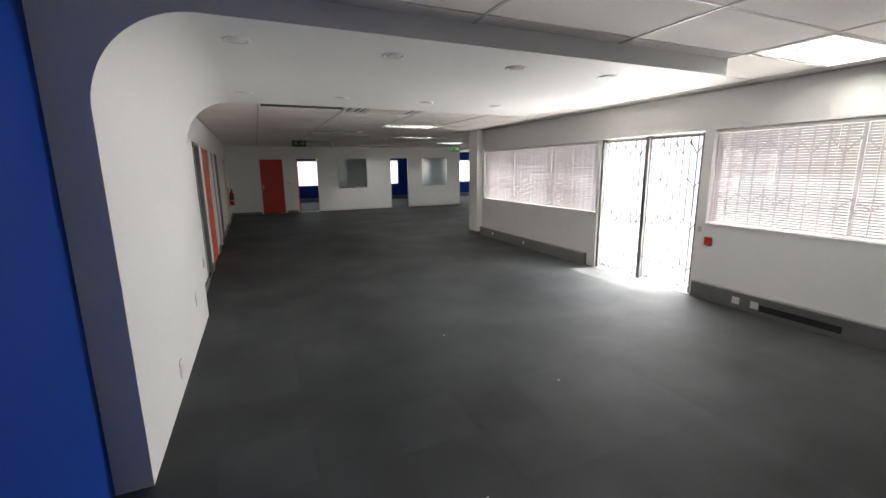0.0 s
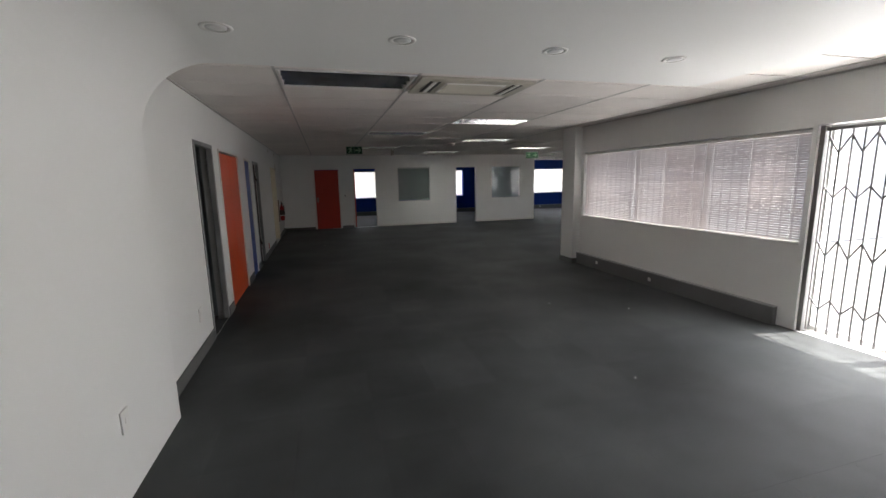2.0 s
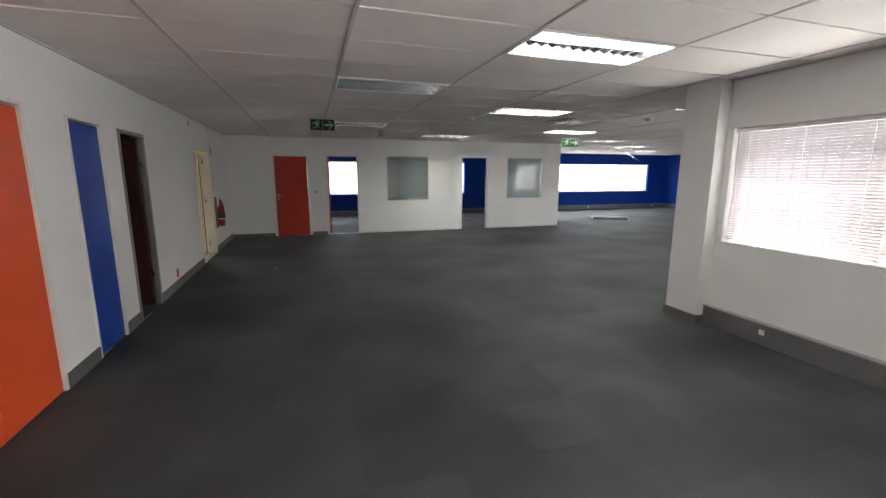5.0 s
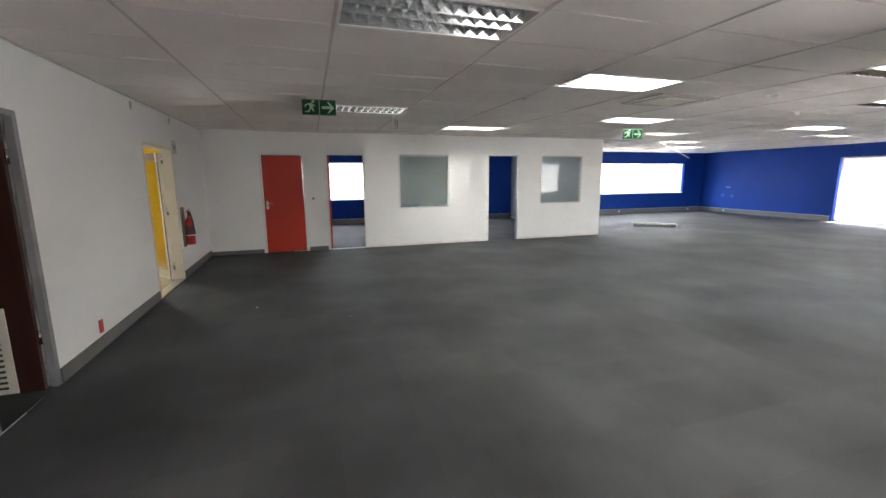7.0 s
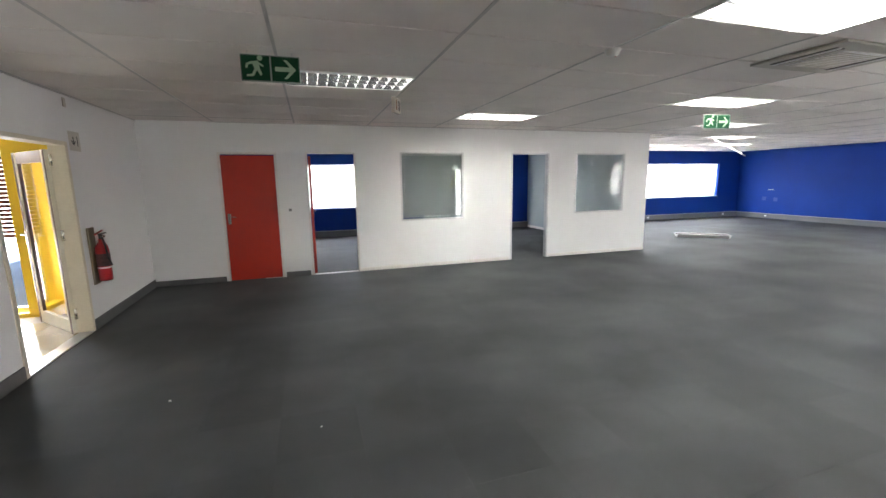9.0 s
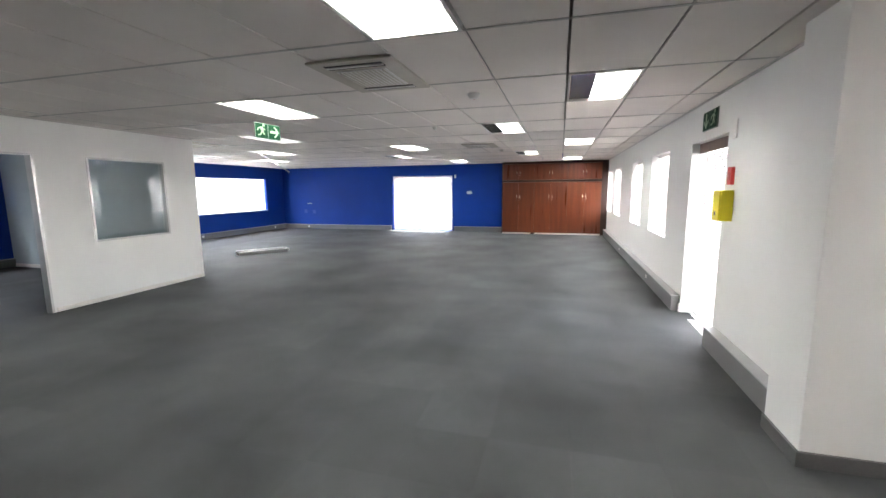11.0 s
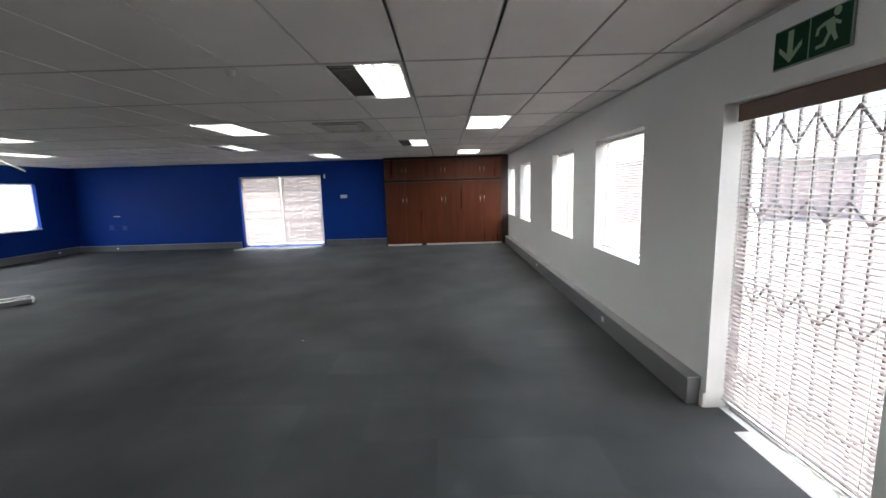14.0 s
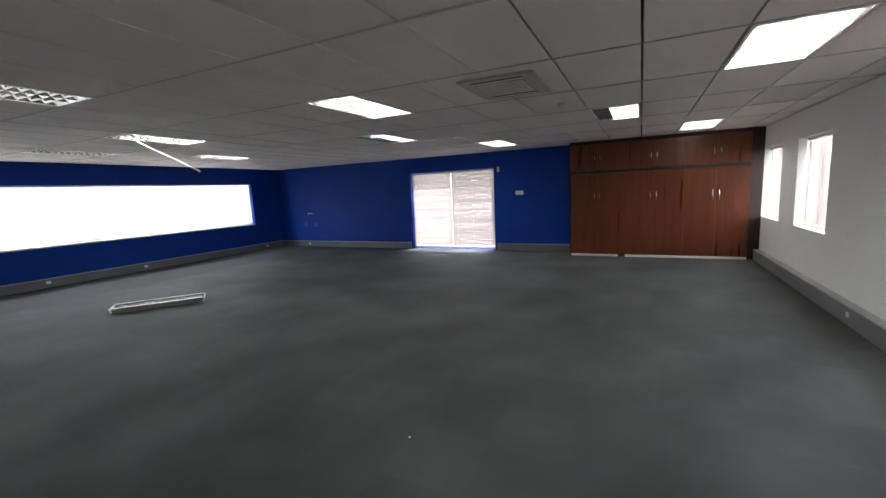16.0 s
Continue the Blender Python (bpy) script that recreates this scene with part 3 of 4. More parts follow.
def win_frame(name, axis, at, o, label, n, w=0.04, d=0.05, transom=None, material=ALU):
    """An aluminium window set in an opening: frame, mullions and panes."""
    a0, a1, z0, z1 = o
    bm = bmesh.new()

    def put(b, p, q, zz0, zz1, dd=d, off=0.0):
        if axis == 'y':
            box(b, at + off, at + off + dd, p, q, zz0, zz1)
        else:
            box(b, p, q, at + off, at + off + dd, zz0, zz1)
    put(bm, a0, a1, z0, z0 + w)
    put(bm, a0, a1, z1 - w, z1)
    put(bm, a0, a0 + w, z0 + w, z1 - w)
    put(bm, a1 - w, a1, z0 + w, z1 - w)
    fr = structure(name, bm, material, label, "window")
    step = (a1 - a0) / n
    for i in range(1, n):
        b = bmesh.new()
        put(b, a0 + step * i - w / 2, a0 + step * i + w / 2, z0 + w, z1 - w)
        part("mullion", b, material, fr)
    for i in range(n):
        b = bmesh.new()
        put(b, a0 + step * i + w / 2, a0 + step * (i + 1) - w / 2, z0 + w, z1 - w, 0.006, d * 0.4)
        g = part("pane", b, GLASS, fr)
        g.visible_shadow = False
        if transom:
            b = bmesh.new()
            put(b, a0 + step * i + w / 2, a0 + step * (i + 1) - w / 2, transom - 0.02, transom + 0.02, d * 0.8, 0.001)
            part("transom", b, material, fr)
    return fr


# window wall: two long windows, sills, blinds
win_frame("window_3", 'y', XW + 0.13, WIN1, "long aluminium window behind venetian blinds", 3)
win_frame("window_4", 'y', XW + 0.13, WIN2, "long aluminium window behind venetian blinds", 3)
for o, n in ((WIN1, "window_sill_1"), (WIN2, "window_sill_2")):
    structure(n, bbox(XW - 0.012, XW + 0.13, o[0] + 0.002, o[1] - 0.002, o[2] + 0.001, o[2] + 0.022, 0.004), WHITE, "white painted window sill ledge", "sill")
step = (WIN1[1] - WIN1[0]) / 3
for i in range(3):
    blind("venetian_blind", "pale venetian blind, lowered, slats half open", pose(XW + 0.05, WIN1[1] - step * i + 0.004, WIN1[3] - 0.01, 0, 0, -90), step + 0.014, 1.13, 61, BLINDP, slat=0.027, group="blinds of the window wall", seed=3 + i)
step = (WIN2[1] - WIN2[0]) / 3
for i in range(3):
    blind("venetian_blind", "pinkish-grey venetian blind, lowered, slats nearly closed", pose(XW + 0.05, WIN2[1] - step * i + 0.004, WIN2[3] - 0.01, 0, 0, -90), step + 0.014, 1.11, 58, BLINDP, slat=0.027, group="blinds of the window wall", seed=13 + i)


# ---- expanding security gates ----
def trellis(name, label, m, w, h, n):
    """A folding trellis gate in its own frame: x along its width, z up."""
    t = new(name)
    t.matrix_basis = m
    t.empty_display_size = 0.1
    tagged(t, label, "security gate")
    step = w / n
    for i in range(n + 1):
        b = bmesh.new()
        x = i * step
        box(b, x - 0.007, x + 0.007, -0.007, 0.007, 0.03, h - 0.03)
        part("bar", b, GATE, t)
    for k, z in enumerate((0.32, 0.88, 1.42, 1.86)):
        if z > h - 0.1:
            continue
        for i in range(n):
            b = bmesh.new()
            up = 0.055 if k % 2 == 0 else 0.08
            s = up if i % 2 else -up
            p, q = Vector((i * step, -0.012, z - s)), Vector(((i + 1) * step, -0.012, z + s))
            cyl(b, p, q, 0.0085, n=6)
            part("lattice_bar", b, GATE, t)
    b = bmesh.new()
    box(b, -0.02, w + 0.02, -0.02, 0.02, h - 0.03, h)
    part("top_track", b, GATE, t)
    b = bmesh.new()
    box(b, -0.02, w + 0.02, -0.015, 0.015, 0, 0.018)
    part("floor_track", b, ALU, t)
    return t


# door in the window wall
dw = DOOR_W[1] - DOOR_W[0]
fr = win_frame("door_1", 'y', XW + 0.15, (DOOR_W[0], DOOR_W[1], 0.004, DOOR_W[3]), "aluminium sliding glass door to the bright yard", 2, 0.05, 0.06)
trellis("security_gate", "grey folding trellis gate, closed across the glass door", pose(XW + 0.07, DOOR_W[1] - 0.06, 0, 0, 0, -90), dw / 2 - 0.10, 2.02, 8)
trellis("security_gate", "grey folding trellis gate, closed across the glass door", pose(XW + 0.07, DOOR_W[0] + dw / 2 - 0.04, 0, 0, 0, -90), dw / 2 - 0.06, 2.02, 8)
bm = bmesh.new()
for y in (DOOR_W[0] + 0.012, DOOR_W[0] + dw / 2, DOOR_W[1] - 0.012):
    box(bm, XW + 0.03, XW + 0.11, y - 0.03, y + 0.03, 0.0, 2.04)
structure("trim_gate_posts", bm, GATE, "grey steel posts of the folding gates", "post")

# the same folding gates stand behind the blinds of the long windows
for o in (WIN1, WIN2):
    trellis("security_gate", "grey folding trellis gate standing behind the window blinds", pose(XW + 0.10, o[1] - 0.03, o[2] + 0.022, 0, 0, -90), o[1] - o[0] - 0.06, o[3] - o[2] - 0.03, 30)

# south wall windows with blinds
for i, o in enumerate(SWINS):
    win_frame("window_%d" % (5 + i), 'x', YS - 0.20, o, "aluminium window in a deep white reveal", 2 if i else 1, 0.04, 0.05)
    structure("window_sill_%d" % (5 + i), bbox(o[0] + 0.002, o[1] - 0.002, YS - 0.15, YS + 0.004, o[2] + 0.001, o[2] + 0.016, 0.003), WHITE, "white painted window sill ledge", "sill")
    blind("venetian_blind", "pinkish venetian blind, lowered in a deep window reveal", pose(o[1] - 0.012, YS - 0.11, o[3] - 0.004, 0, 0, 180), o[1] - o[0] - 0.024, o[3] - o[2] - 0.03, -48 if i in (0, 3) else -58, BLINDP, group="blinds of the south wall", seed=30 + i)
# exit door
fr = win_frame("door_2", 'x', YS - 0.23, (EXIT[0], EXIT[1], 0.004, EXIT[3]), "glazed exit door behind a blind and a gate", 1, 0.05, 0.05)
trellis("security_gate", "grey folding trellis gate behind the exit door's blind", pose(EXIT[1] - 0.05, YS - 0.165, 0, 0, 0, 180), EXIT[1] - EXIT[0] - 0.10, 2.05, 9)
exit_blind = blind("door_blind", "long pinkish venetian blind hanging over the exit door", pose(EXIT[1] - 0.015, YS - 0.115, EXIT[3] - 0.004, 0, 0, 180), EXIT[1] - EXIT[0] - 0.03, 2.03, -24, BLINDP, pitch=0.03, seed=50, slat=0.024)
part("valance", bbox(0, EXIT[1] - EXIT[0] - 0.03, -0.034, -0.017, -0.11, 0.0, 0.004), BRONZE, exit_blind, "brown slat valance")
structure("baseboard_exit", bbox(EXIT[1], EXIT[1] + 0.05, YS + 0.001, YS + 0.018, 0, 0.11, 0.003), WHITEFRAME, "pale skirting return beside the exit door", "skirting")

# east blue door: two sliding panels with crumpled blinds
win_frame("door_3", 'y', XE + 0.14, (BDOOR[0], BDOOR[1], 0.004, BDOOR[3]), "white framed sliding door behind crumpled blinds", 2, 0.06, 0.06, material=WHITEFRAME)
blind("door_blind", "crumpled white venetian blind over a sliding door", pose(XE + 0.07, BDOOR[1] - 0.02, BDOOR[3] - 0.004, 0, 0, -90), 1.19, 2.05, -62, BLINDP, 0.034, 0.003, seed=61, slat=0.037)
blind("door_blind", "crumpled grey-white venetian blind over a sliding door", pose(XE + 0.07, BDOOR[1] - 1.23, BDOOR[3] - 0.004, 0, 0, -90), 1.19, 2.05, -66, BLINDP, 0.034, 0.005, seed=62, slat=0.038)

# north ribbon windows
win_frame("window_9", 'x', YN + 0.14, NWIN, "long bright ribbon window in the blue wall", 5, 0.04, 0.05, material=WHITEFRAME)
win_frame("window_10", 'x', YN + 0.14, NWIN_A, "bright office window in the blue wall", 3, 0.04, 0.05, material=WHITEFRAME)
win_frame("window_11", 'x', YN + 0.14, NWIN_B, "bright office window in the blue wall", 2, 0.04, 0.05, material=WHITEFRAME)
for i, (a, b) in enumerate(((9.0, 10.72), (10.72, 12.52), (12.52, 14.40), (14.40, 16.52))):
    blind("venetian_blind", "white venetian blind, lowered, glowing with daylight", pose(a + 0.01, YN + 0.08, NWIN[3] - 0.006), b - a - 0.02, 1.19, -50, BLINDW, group="blinds of the ribbon window", seed=70 + i, sag=0.002 if i < 3 else 0)
structure("window_sill_9", bbox(NWIN[0], NWIN[1], YN - 0.02, YN + 0.14, NWIN[2] - 0.02, NWIN[2] + 0.012, 0.004), WHITE, "white painted window sill ledge", "sill")
for i, o in enumerate((NWIN_A, NWIN_B)):
    blind("venetian_blind", "white venetian blind, lowered in an office window", pose(o[0] + 0.01, YN + 0.08, o[3] - 0.006), o[1] - o[0] - 0.02, 1.2, -58, BLINDW, group="blinds of the offices", seed=80 + i)
blind("venetian_blind", "grey venetian blind, closed behind the office glass", pose(W1[0] + 0.01, YP + 0.075, W1[3] - 0.01), W1[1] - W1[0] - 0.02, 1.13, 72, BLINDG, seed=90)
# dark blind of the yellow room
win_frame("window_12", 'x', 15.87, YWIN, "tall window behind a dark wooden blind", 1, 0.05, 0.05)
blind("wooden_blind", "dark brown wooden blind, partly open", pose(YWIN[0] + 0.01, 15.80, YWIN[3] - 0.16), YWIN[1] - YWIN[0] - 0.02, 1.05, 52, BLINDB, 0.05, 0, seed=95, slat=0.05)

# daylight standing in the openings
window_light("daylight_window_a", XW + 0.215, 6.92, 1.46, 3.5, 1.1, (-1, 0), 8)
window_light("daylight_window_b", XW + 0.215, 1.18, 1.48, 3.9, 1.1, (-1, 0), 11)
for i, o in enumerate(SWINS):
    window_light("daylight_south", (o[0] + o[1]) / 2, YS - 0.215, 1.46, 1.15, 1.25, (0, 1), 10)
window_light("daylight_door", XW + 0.222, 4.12, 1.02, 1.58, 1.95, (-1, 0), 48)
window_light("daylight_exit", 7.37, YS - 0.236, 1.04, 1.08, 2.0, (0, 1), 10)
window_light("daylight_east", XE + 0.215, 15.68, 1.05, 2.35, 2.0, (-1, 0), 12)
window_light("daylight_north", 12.76, YN + 0.215, 1.44, 7.4, 1.2, (0, -1), 44)
window_light("daylight_office_a", 2.1, YN + 0.215, 1.42, 2.9, 1.2, (0, -1), 11)
window_light("daylight_office_b", 6.15, YN + 0.215, 1.42, 1.8, 1.2, (0, -1), 11)
window_light("daylight_yellow_room", -2.14, 15.93, 1.1, 0.60, 2.0, (0, -1), 8)


# ---- ceiling lights: tray, louvre and tubes ----
BLADES = {}


def ceiling_light(k, j, state):
    x0, y0 = gx(k), gy(j)
    words = {"lit": "lit recessed fluorescent light with an aluminium louvre", "open": "bright recessed fluorescent light, its glow put into a shallow white louvre", "half": "recessed fluorescent light with one tube out",
             "off": "unlit recessed fluorescent light with an aluminium louvre", "sides": "recessed fluorescent light with two lit tubes and a dark centre", "grey": "unlit recessed fluorescent light with a pale louvre", "dim": "faintly lit recessed fluorescent light with a louvre"}
    t = thing("ceiling_light", words[state], "ceiling light", (x0, y0, H), "recessed ceiling lights")
    w, d = 1.17, 0.60
    bm = bmesh.new()
    for a in ((0.01, w - 0.01, 0.01, 0.03), (0.01, w - 0.01, d - 0.03, d - 0.01), (0.01, 0.03, 0.03, d - 0.03), (w - 0.03, w - 0.01, 0.03, d - 0.03)):
        box(bm, *a, -0.006, 0.09)
    part("frame", bm, PLASTIC, t)
    dark = state in ("off", "half", "grey")
    part("tray", bbox(0.012, w - 0.012, 0.012, d - 0.012, 0.092, 0.10), REFLDIM if dark else TRAYWHITE, t)
    # tubes
    for i, y in enumerate((0.16, 0.30, 0.44)):
        on = state in ("lit", "open") or (state == "half" and i < 2) or (state == "sides" and i != 1) or state == "dim"
        b = bmesh.new()
        cyl(b, (0.05, y, 0.074), (w - 0.05, y, 0.074), 0.014, n=10)
        part("tube", b, (TUBE_DIM if state == "dim" else TUBE_SOFT if state == "open" else TUBE_ON) if on else TUBE_OFF, t, "", True)
    # louvre: long vee-shaped mirror reflectors, and cross blades between them
    shallow = state == "open"
    tall = 0.018 if shallow else 0.062
    for y in (0.034, 0.23, 0.37, 0.566):
        b = bmesh.new()
        spread = 0.004 if shallow else 0.022
        lo, hi = (0.004 if y < 0.1 else spread), (0.004 if y > 0.5 else spread)
        q = [b.verts.new(c) for x in (0.032, w - 0.032) for c in ((x, y - 0.002, 0.0), (x, y + 0.002, 0.0), (x, y + hi, tall), (x, y - lo, tall))]
        for f in ((0, 1, 2, 3), (4, 7, 6, 5), (0, 4, 5, 1), (1, 5, 6, 2), (2, 6, 7, 3), (3, 7, 4, 0)):
            b.faces.new([q[i] for i in f])
        part("reflector", b, LOUVRELIT if shallow else REFLECTOR, t, "mirror-bright long reflector")
    n = 12
    for cell, (ya, yb) in enumerate(((0.038, 0.226), (0.234, 0.366), (0.374, 0.562))):
        # Lit cells get blades whitened for the glow, dark cells plain aluminium.
        bright = state in ("open", "lit", "dim") or (state == "half" and cell < 2) or (state == "sides" and cell != 1)
        top, half = (0.018, 0.005) if bright else (0.045, 0.012)
        key = (bright, top, cell)
        if key not in BLADES:
            lv = bmesh.new()
            a = [lv.verts.new(c) for c in ((-half, ya, top), (half, ya, top), (0, ya, 0.002), (-half, yb, top), (half, yb, top), (0, yb, 0.002))]
            for f in ((0, 1, 2), (3, 5, 4), (0, 2, 5, 3), (1, 4, 5, 2), (0, 3, 4, 1)):
                lv.faces.new([a[q] for q in f])
            BLADES[key] = mesh_of("louvre_blade", lv, LOUVRELIT if bright else REFLECTOR)
        for i in range(1, n):
            o = new("louvre_blade", BLADES[key])
            o.location = (0.03 + (w - 0.06) * i / n, 0, 0)
            o.parent = t
    return t


for k, j, s in LIGHTS:
    ceiling_light(k, j, s)

# the fallen light on the carpet
t = thing("fallen_light", "aluminium louvre light fitting lying on the carpet", "light fitting", (11.15, 17.84, 0.0), rz=-38)
for sy in (-1, 1):
    part("side", bbox(-0.58, 0.58, sy * 0.15 - 0.005, sy * 0.15 + 0.005, 0.0, 0.078, 0.002), STEEL, t, "dull grey steel side")
    part("rim", bbox(-0.60, 0.60, sy * 0.162 - 0.018, sy * 0.162 + 0.018, 0.079, 0.084, 0.002), TRAYWHITE, t, "white enamel rim")
for sx in (-1, 1):
    part("end_plate", bbox(sx * 0.59 - 0.006, sx * 0.59 + 0.006, -0.155, 0.155, 0.0, 0.078, 0.002, Matrix.Translation((sx * 0.59, 0, 0)) @ Matrix.Rotation(sx * 0.35, 4, 'Y') @ Matrix.Translation((-sx * 0.59, 0, 0))), TRAYWHITE, t, "flared white end plate")
part("base", bbox(-0.575, 0.575, -0.144, 0.144, 0.0, 0.008), BLACK, t, "dark back plate")
for y in (-0.075, 0.075):
    b = bmesh.new()
    cyl(b, (-0.57, y, 0.030), (0.57, y, 0.030), 0.013, n=10)
    part("tube", b, TUBE_OFF, t, "", True)
part("spine", bbox(-0.575, 0.575, -0.006, 0.006, 0.02, 0.080, 0.002), REFLECTOR, t)
for i in range(1, 14):
    x = -0.575 + 1.15 * i / 14
    for y0, y1 in ((-0.144, -0.007), (0.007, 0.144)):
        b = bmesh.new()
        q = [b.verts.new(c) for y in (y0, y1) for c in ((x - 0.014, y, 0.028), (x + 0.014, y, 0.028), (x + 0.002, y, 0.076), (x - 0.002, y, 0.076))]
        for f in ((0, 1, 2, 3), (4, 7, 6, 5), (0, 4, 5, 1), (1, 5, 6, 2), (2, 6, 7, 3), (3, 7, 4, 0)):
            b.faces.new([q[k] for k in f])
        part("blade", b, REFLECTOR, t)

# loose ceiling bar hanging by one end
t = thing("loose_bar", "white ceiling bar hanging down by one end", "ceiling bar", (11.05, 17.66, H - 0.004))
q = (Vector((11.75, 17.35, 2.07)) - Vector((11.05, 17.66, H))).to_track_quat('X', 'Z').to_matrix().to_4x4()
part("bar", bbox(0, 0.88, -0.012, 0.012, -0.02, 0.0, 0.002, q), PLASTIC, t)


# ---- air-conditioning cassettes ----
def cassette(x0, y0, w, d):
    t = thing("air_conditioner", "beige ceiling cassette air conditioner with side louvres", "air conditioner", (x0 + w / 2, y0 + d / 2, H))
    part("panel", bbox(-w / 2, w / 2, -d / 2, d / 2, -0.022, 0.0, 0.008), AGEDPL, t)
    g = part("grille", bbox(-w * 0.27, w * 0.27, -d * 0.30, d * 0.30, -0.030, -0.0225, 0.003), PLASTIC, t)
    for i in range(11):
        y = -d * 0.26 + d * 0.52 * i / 10
        part("slat", bbox(-w * 0.25, w * 0.25, y - 0.005, y + 0.005, -0.035, -0.0305), AGEDPL, g)
    for sx in (-1, 1):
        for o in (0.33, 0.40):
            part("outlet", bbox(sx * w * o - 0.014, sx * w * o + 0.014, -d * 0.34, d * 0.34, -0.0255, -0.0225), BLACK, t, "dark air outlet slot")
        part("flap", bbox(sx * w * 0.365 - 0.017, sx * w * 0.365 + 0.017, -d * 0.34, d * 0.34, -0.030, -0.0226, 0.003), PLASTIC, t)
    return t


cassette(gx(0) + 0.03, gy(-7), 1.10, 0.66)
cassette(5.02, 11.66, 0.92, 0.68)
cassette(10.78, 11.86, 0.80, 0.66)
cassette(8.6, 17.2, 0.85, 0.66)


# ---- downlights in the soffit ----
def downlight(x, y):
    t = thing("downlight", "small round white downlight, unlit", "downlight", (x, y, 2.375), "downlights in the soffit")
    b = bmesh.new()
    lathe(b, [(0.055, 0.0), (0.055, -0.003), (0.075, -0.006), (0.078, 0.0)], n=24)
    part("ring", b, PLASTIC, t, "", True)
    b = bmesh.new()
    lathe(b, [(0.05, -0.0005), (0.05, -0.003), (0.02, -0.004)], n=20)
    part("lens", b, LENS, t, "", True)


for x in (-0.06, 0.87, 1.82, 2.72):
    for y in (2.62, 4.42):
        downlight(x, y)


# ---- smoke detectors and sprinkler-like sensors ----
def detector(x, y, r=0.055):
    t = thing("smoke_detector", "small white round smoke detector on the ceiling", "detector", (x, y, H))
    b = bmesh.new()
    lathe(b, [(r * 1.15, 0.0), (r * 1.15, -0.012), (r, -0.018), (r * 0.85, -0.04), (r * 0.4, -0.048)], n=22)
    part("housing", b, PLASTIC, t, "", True)
    b = bmesh.new()
    cyl(b, (r * 0.5, 0, -0.043), (r * 0.5, 0, -0.049), 0.006, n=8)
    part("indicator", b, REDPL, t)


detector(6.40, 11.36)
detector(12.4, 11.9, 0.05)
detector(8.35, 12.35, 0.03)
detector(3.6, 12.3, 0.05)


# ---- exit signs ----
def runner(m, s):
    """The running man and the doorway of an exit sign as plain bars and a disc."""
    b = bmesh.new()
    disc = [(0.022 * s + 0.013 * s * math.cos(a), 0.048 * s + 0.013 * s * math.sin(a)) for a in [math.pi * i / 6 for i in range(12)]]
    poly(b, disc, m, 0.001)
    for p in ([(-0.02, 0.03), (0.012, 0.036), (0.020, 0.0), (-0.004, -0.006)], [(-0.004, 0.0), (0.018, 0.0), (0.030, -0.030), (0.020, -0.036), (0.008, -0.014)],
              [(-0.006, -0.004), (0.008, -0.006), (-0.012, -0.040), (-0.044, -0.042), (-0.044, -0.032), (-0.020, -0.030)], [(0.010, 0.032), (0.038, 0.014), (0.034, 0.006), (0.010, 0.020)],
              [(-0.016, 0.032), (-0.044, 0.020), (-0.048, -0.002), (-0.038, -0.002), (-0.034, 0.014), (-0.014, 0.020)]):
        poly(b, [(x * s, z * s) for x, z in p], m, 0.001)
    return b


def arrow(m, s, angle):
    b = bmesh.new()
    c, n = math.cos(angle), math.sin(angle)
    for p in ([(-0.05, -0.011), (0.035, -0.011), (0.035, 0.011), (-0.05, 0.011)], [(0.052, 0.0), (0.008, 0.046), (-0.008, 0.046), (0.03, 0.0)], [(0.052, 0.0), (0.03, 0.0), (-0.008, -0.046), (0.008, -0.046)]):
        poly(b, [((x * c - z * n) * s, (x * n + z * c) * s) for x, z in p], m, 0.001)
    return b


def exit_sign(at, rz, label, angle, order, hang=0.0, w=0.40, h=0.185):
    t = thing("exit_sign", label, "exit sign", at, "emergency exit signs", rz)
    part("panel", bbox(-w / 2, w / 2, 0, 0.012, -h / 2, h / 2, 0.002), SIGNEDGE, t)
    for i, sx in enumerate((-1, 1)):
        x = sx * w / 4
        f = part("field", bbox(x - w / 4 + 0.006, x + w / 4 - 0.006, -0.003, -0.0005, -h / 2 + 0.008, h / 2 - 0.008), GREENSIGN, t, "green sign field")
        m = Matrix.Translation((x, -0.0035, 0))
        sc = h / 0.13
        part("pictogram", runner(m, sc) if (order == "man_first") == (i == 0) else arrow(m, sc, angle), GLOWMARK, f, "pale green pictogram")
    if hang:
        for sx in (-0.15, 0.15):
            b = bmesh.new()
            cyl(b, (sx, 0.006, h / 2), (sx, 0.006, h / 2 + hang), 0.002, n=6)
            part("rod", b, ALU, t)
    return t


exit_sign((1.21, 13.0, 2.385), 0, "green emergency exit sign hanging from the ceiling", 0, "man_first", 0.03)
exit_sign((6.73, 14.02, 2.30), -8, "green emergency exit sign hanging from the ceiling", 0, "man_first", 0.105)
exit_sign((7.32, YS + 0.014, 2.27), 180, "green emergency exit sign above the exit door", -math.pi / 2, "arrow_first", 0.0, 0.44, 0.20)

# toilet sign plate above the cream doorway
t = thing("door_sign", "beige sign plate with an arrow beside the doorway", "sign", (XL + 0.006, 15.08, 2.03), rz=90)
part("plate", bbox(-0.11, 0.11, 0, 0.006, -0.10, 0.10, 0.002), AGEDPL, t)
m = Matrix.Translation((-0.03, -0.001, 0))
part("pictogram", arrow(m, 0.9, -math.pi / 2), BLACK, t)
b = bmesh.new()
box(b, 0.045, 0.06, -0.002, -0.0005, -0.05, 0.05)
part("bar", b, BLACK, t)

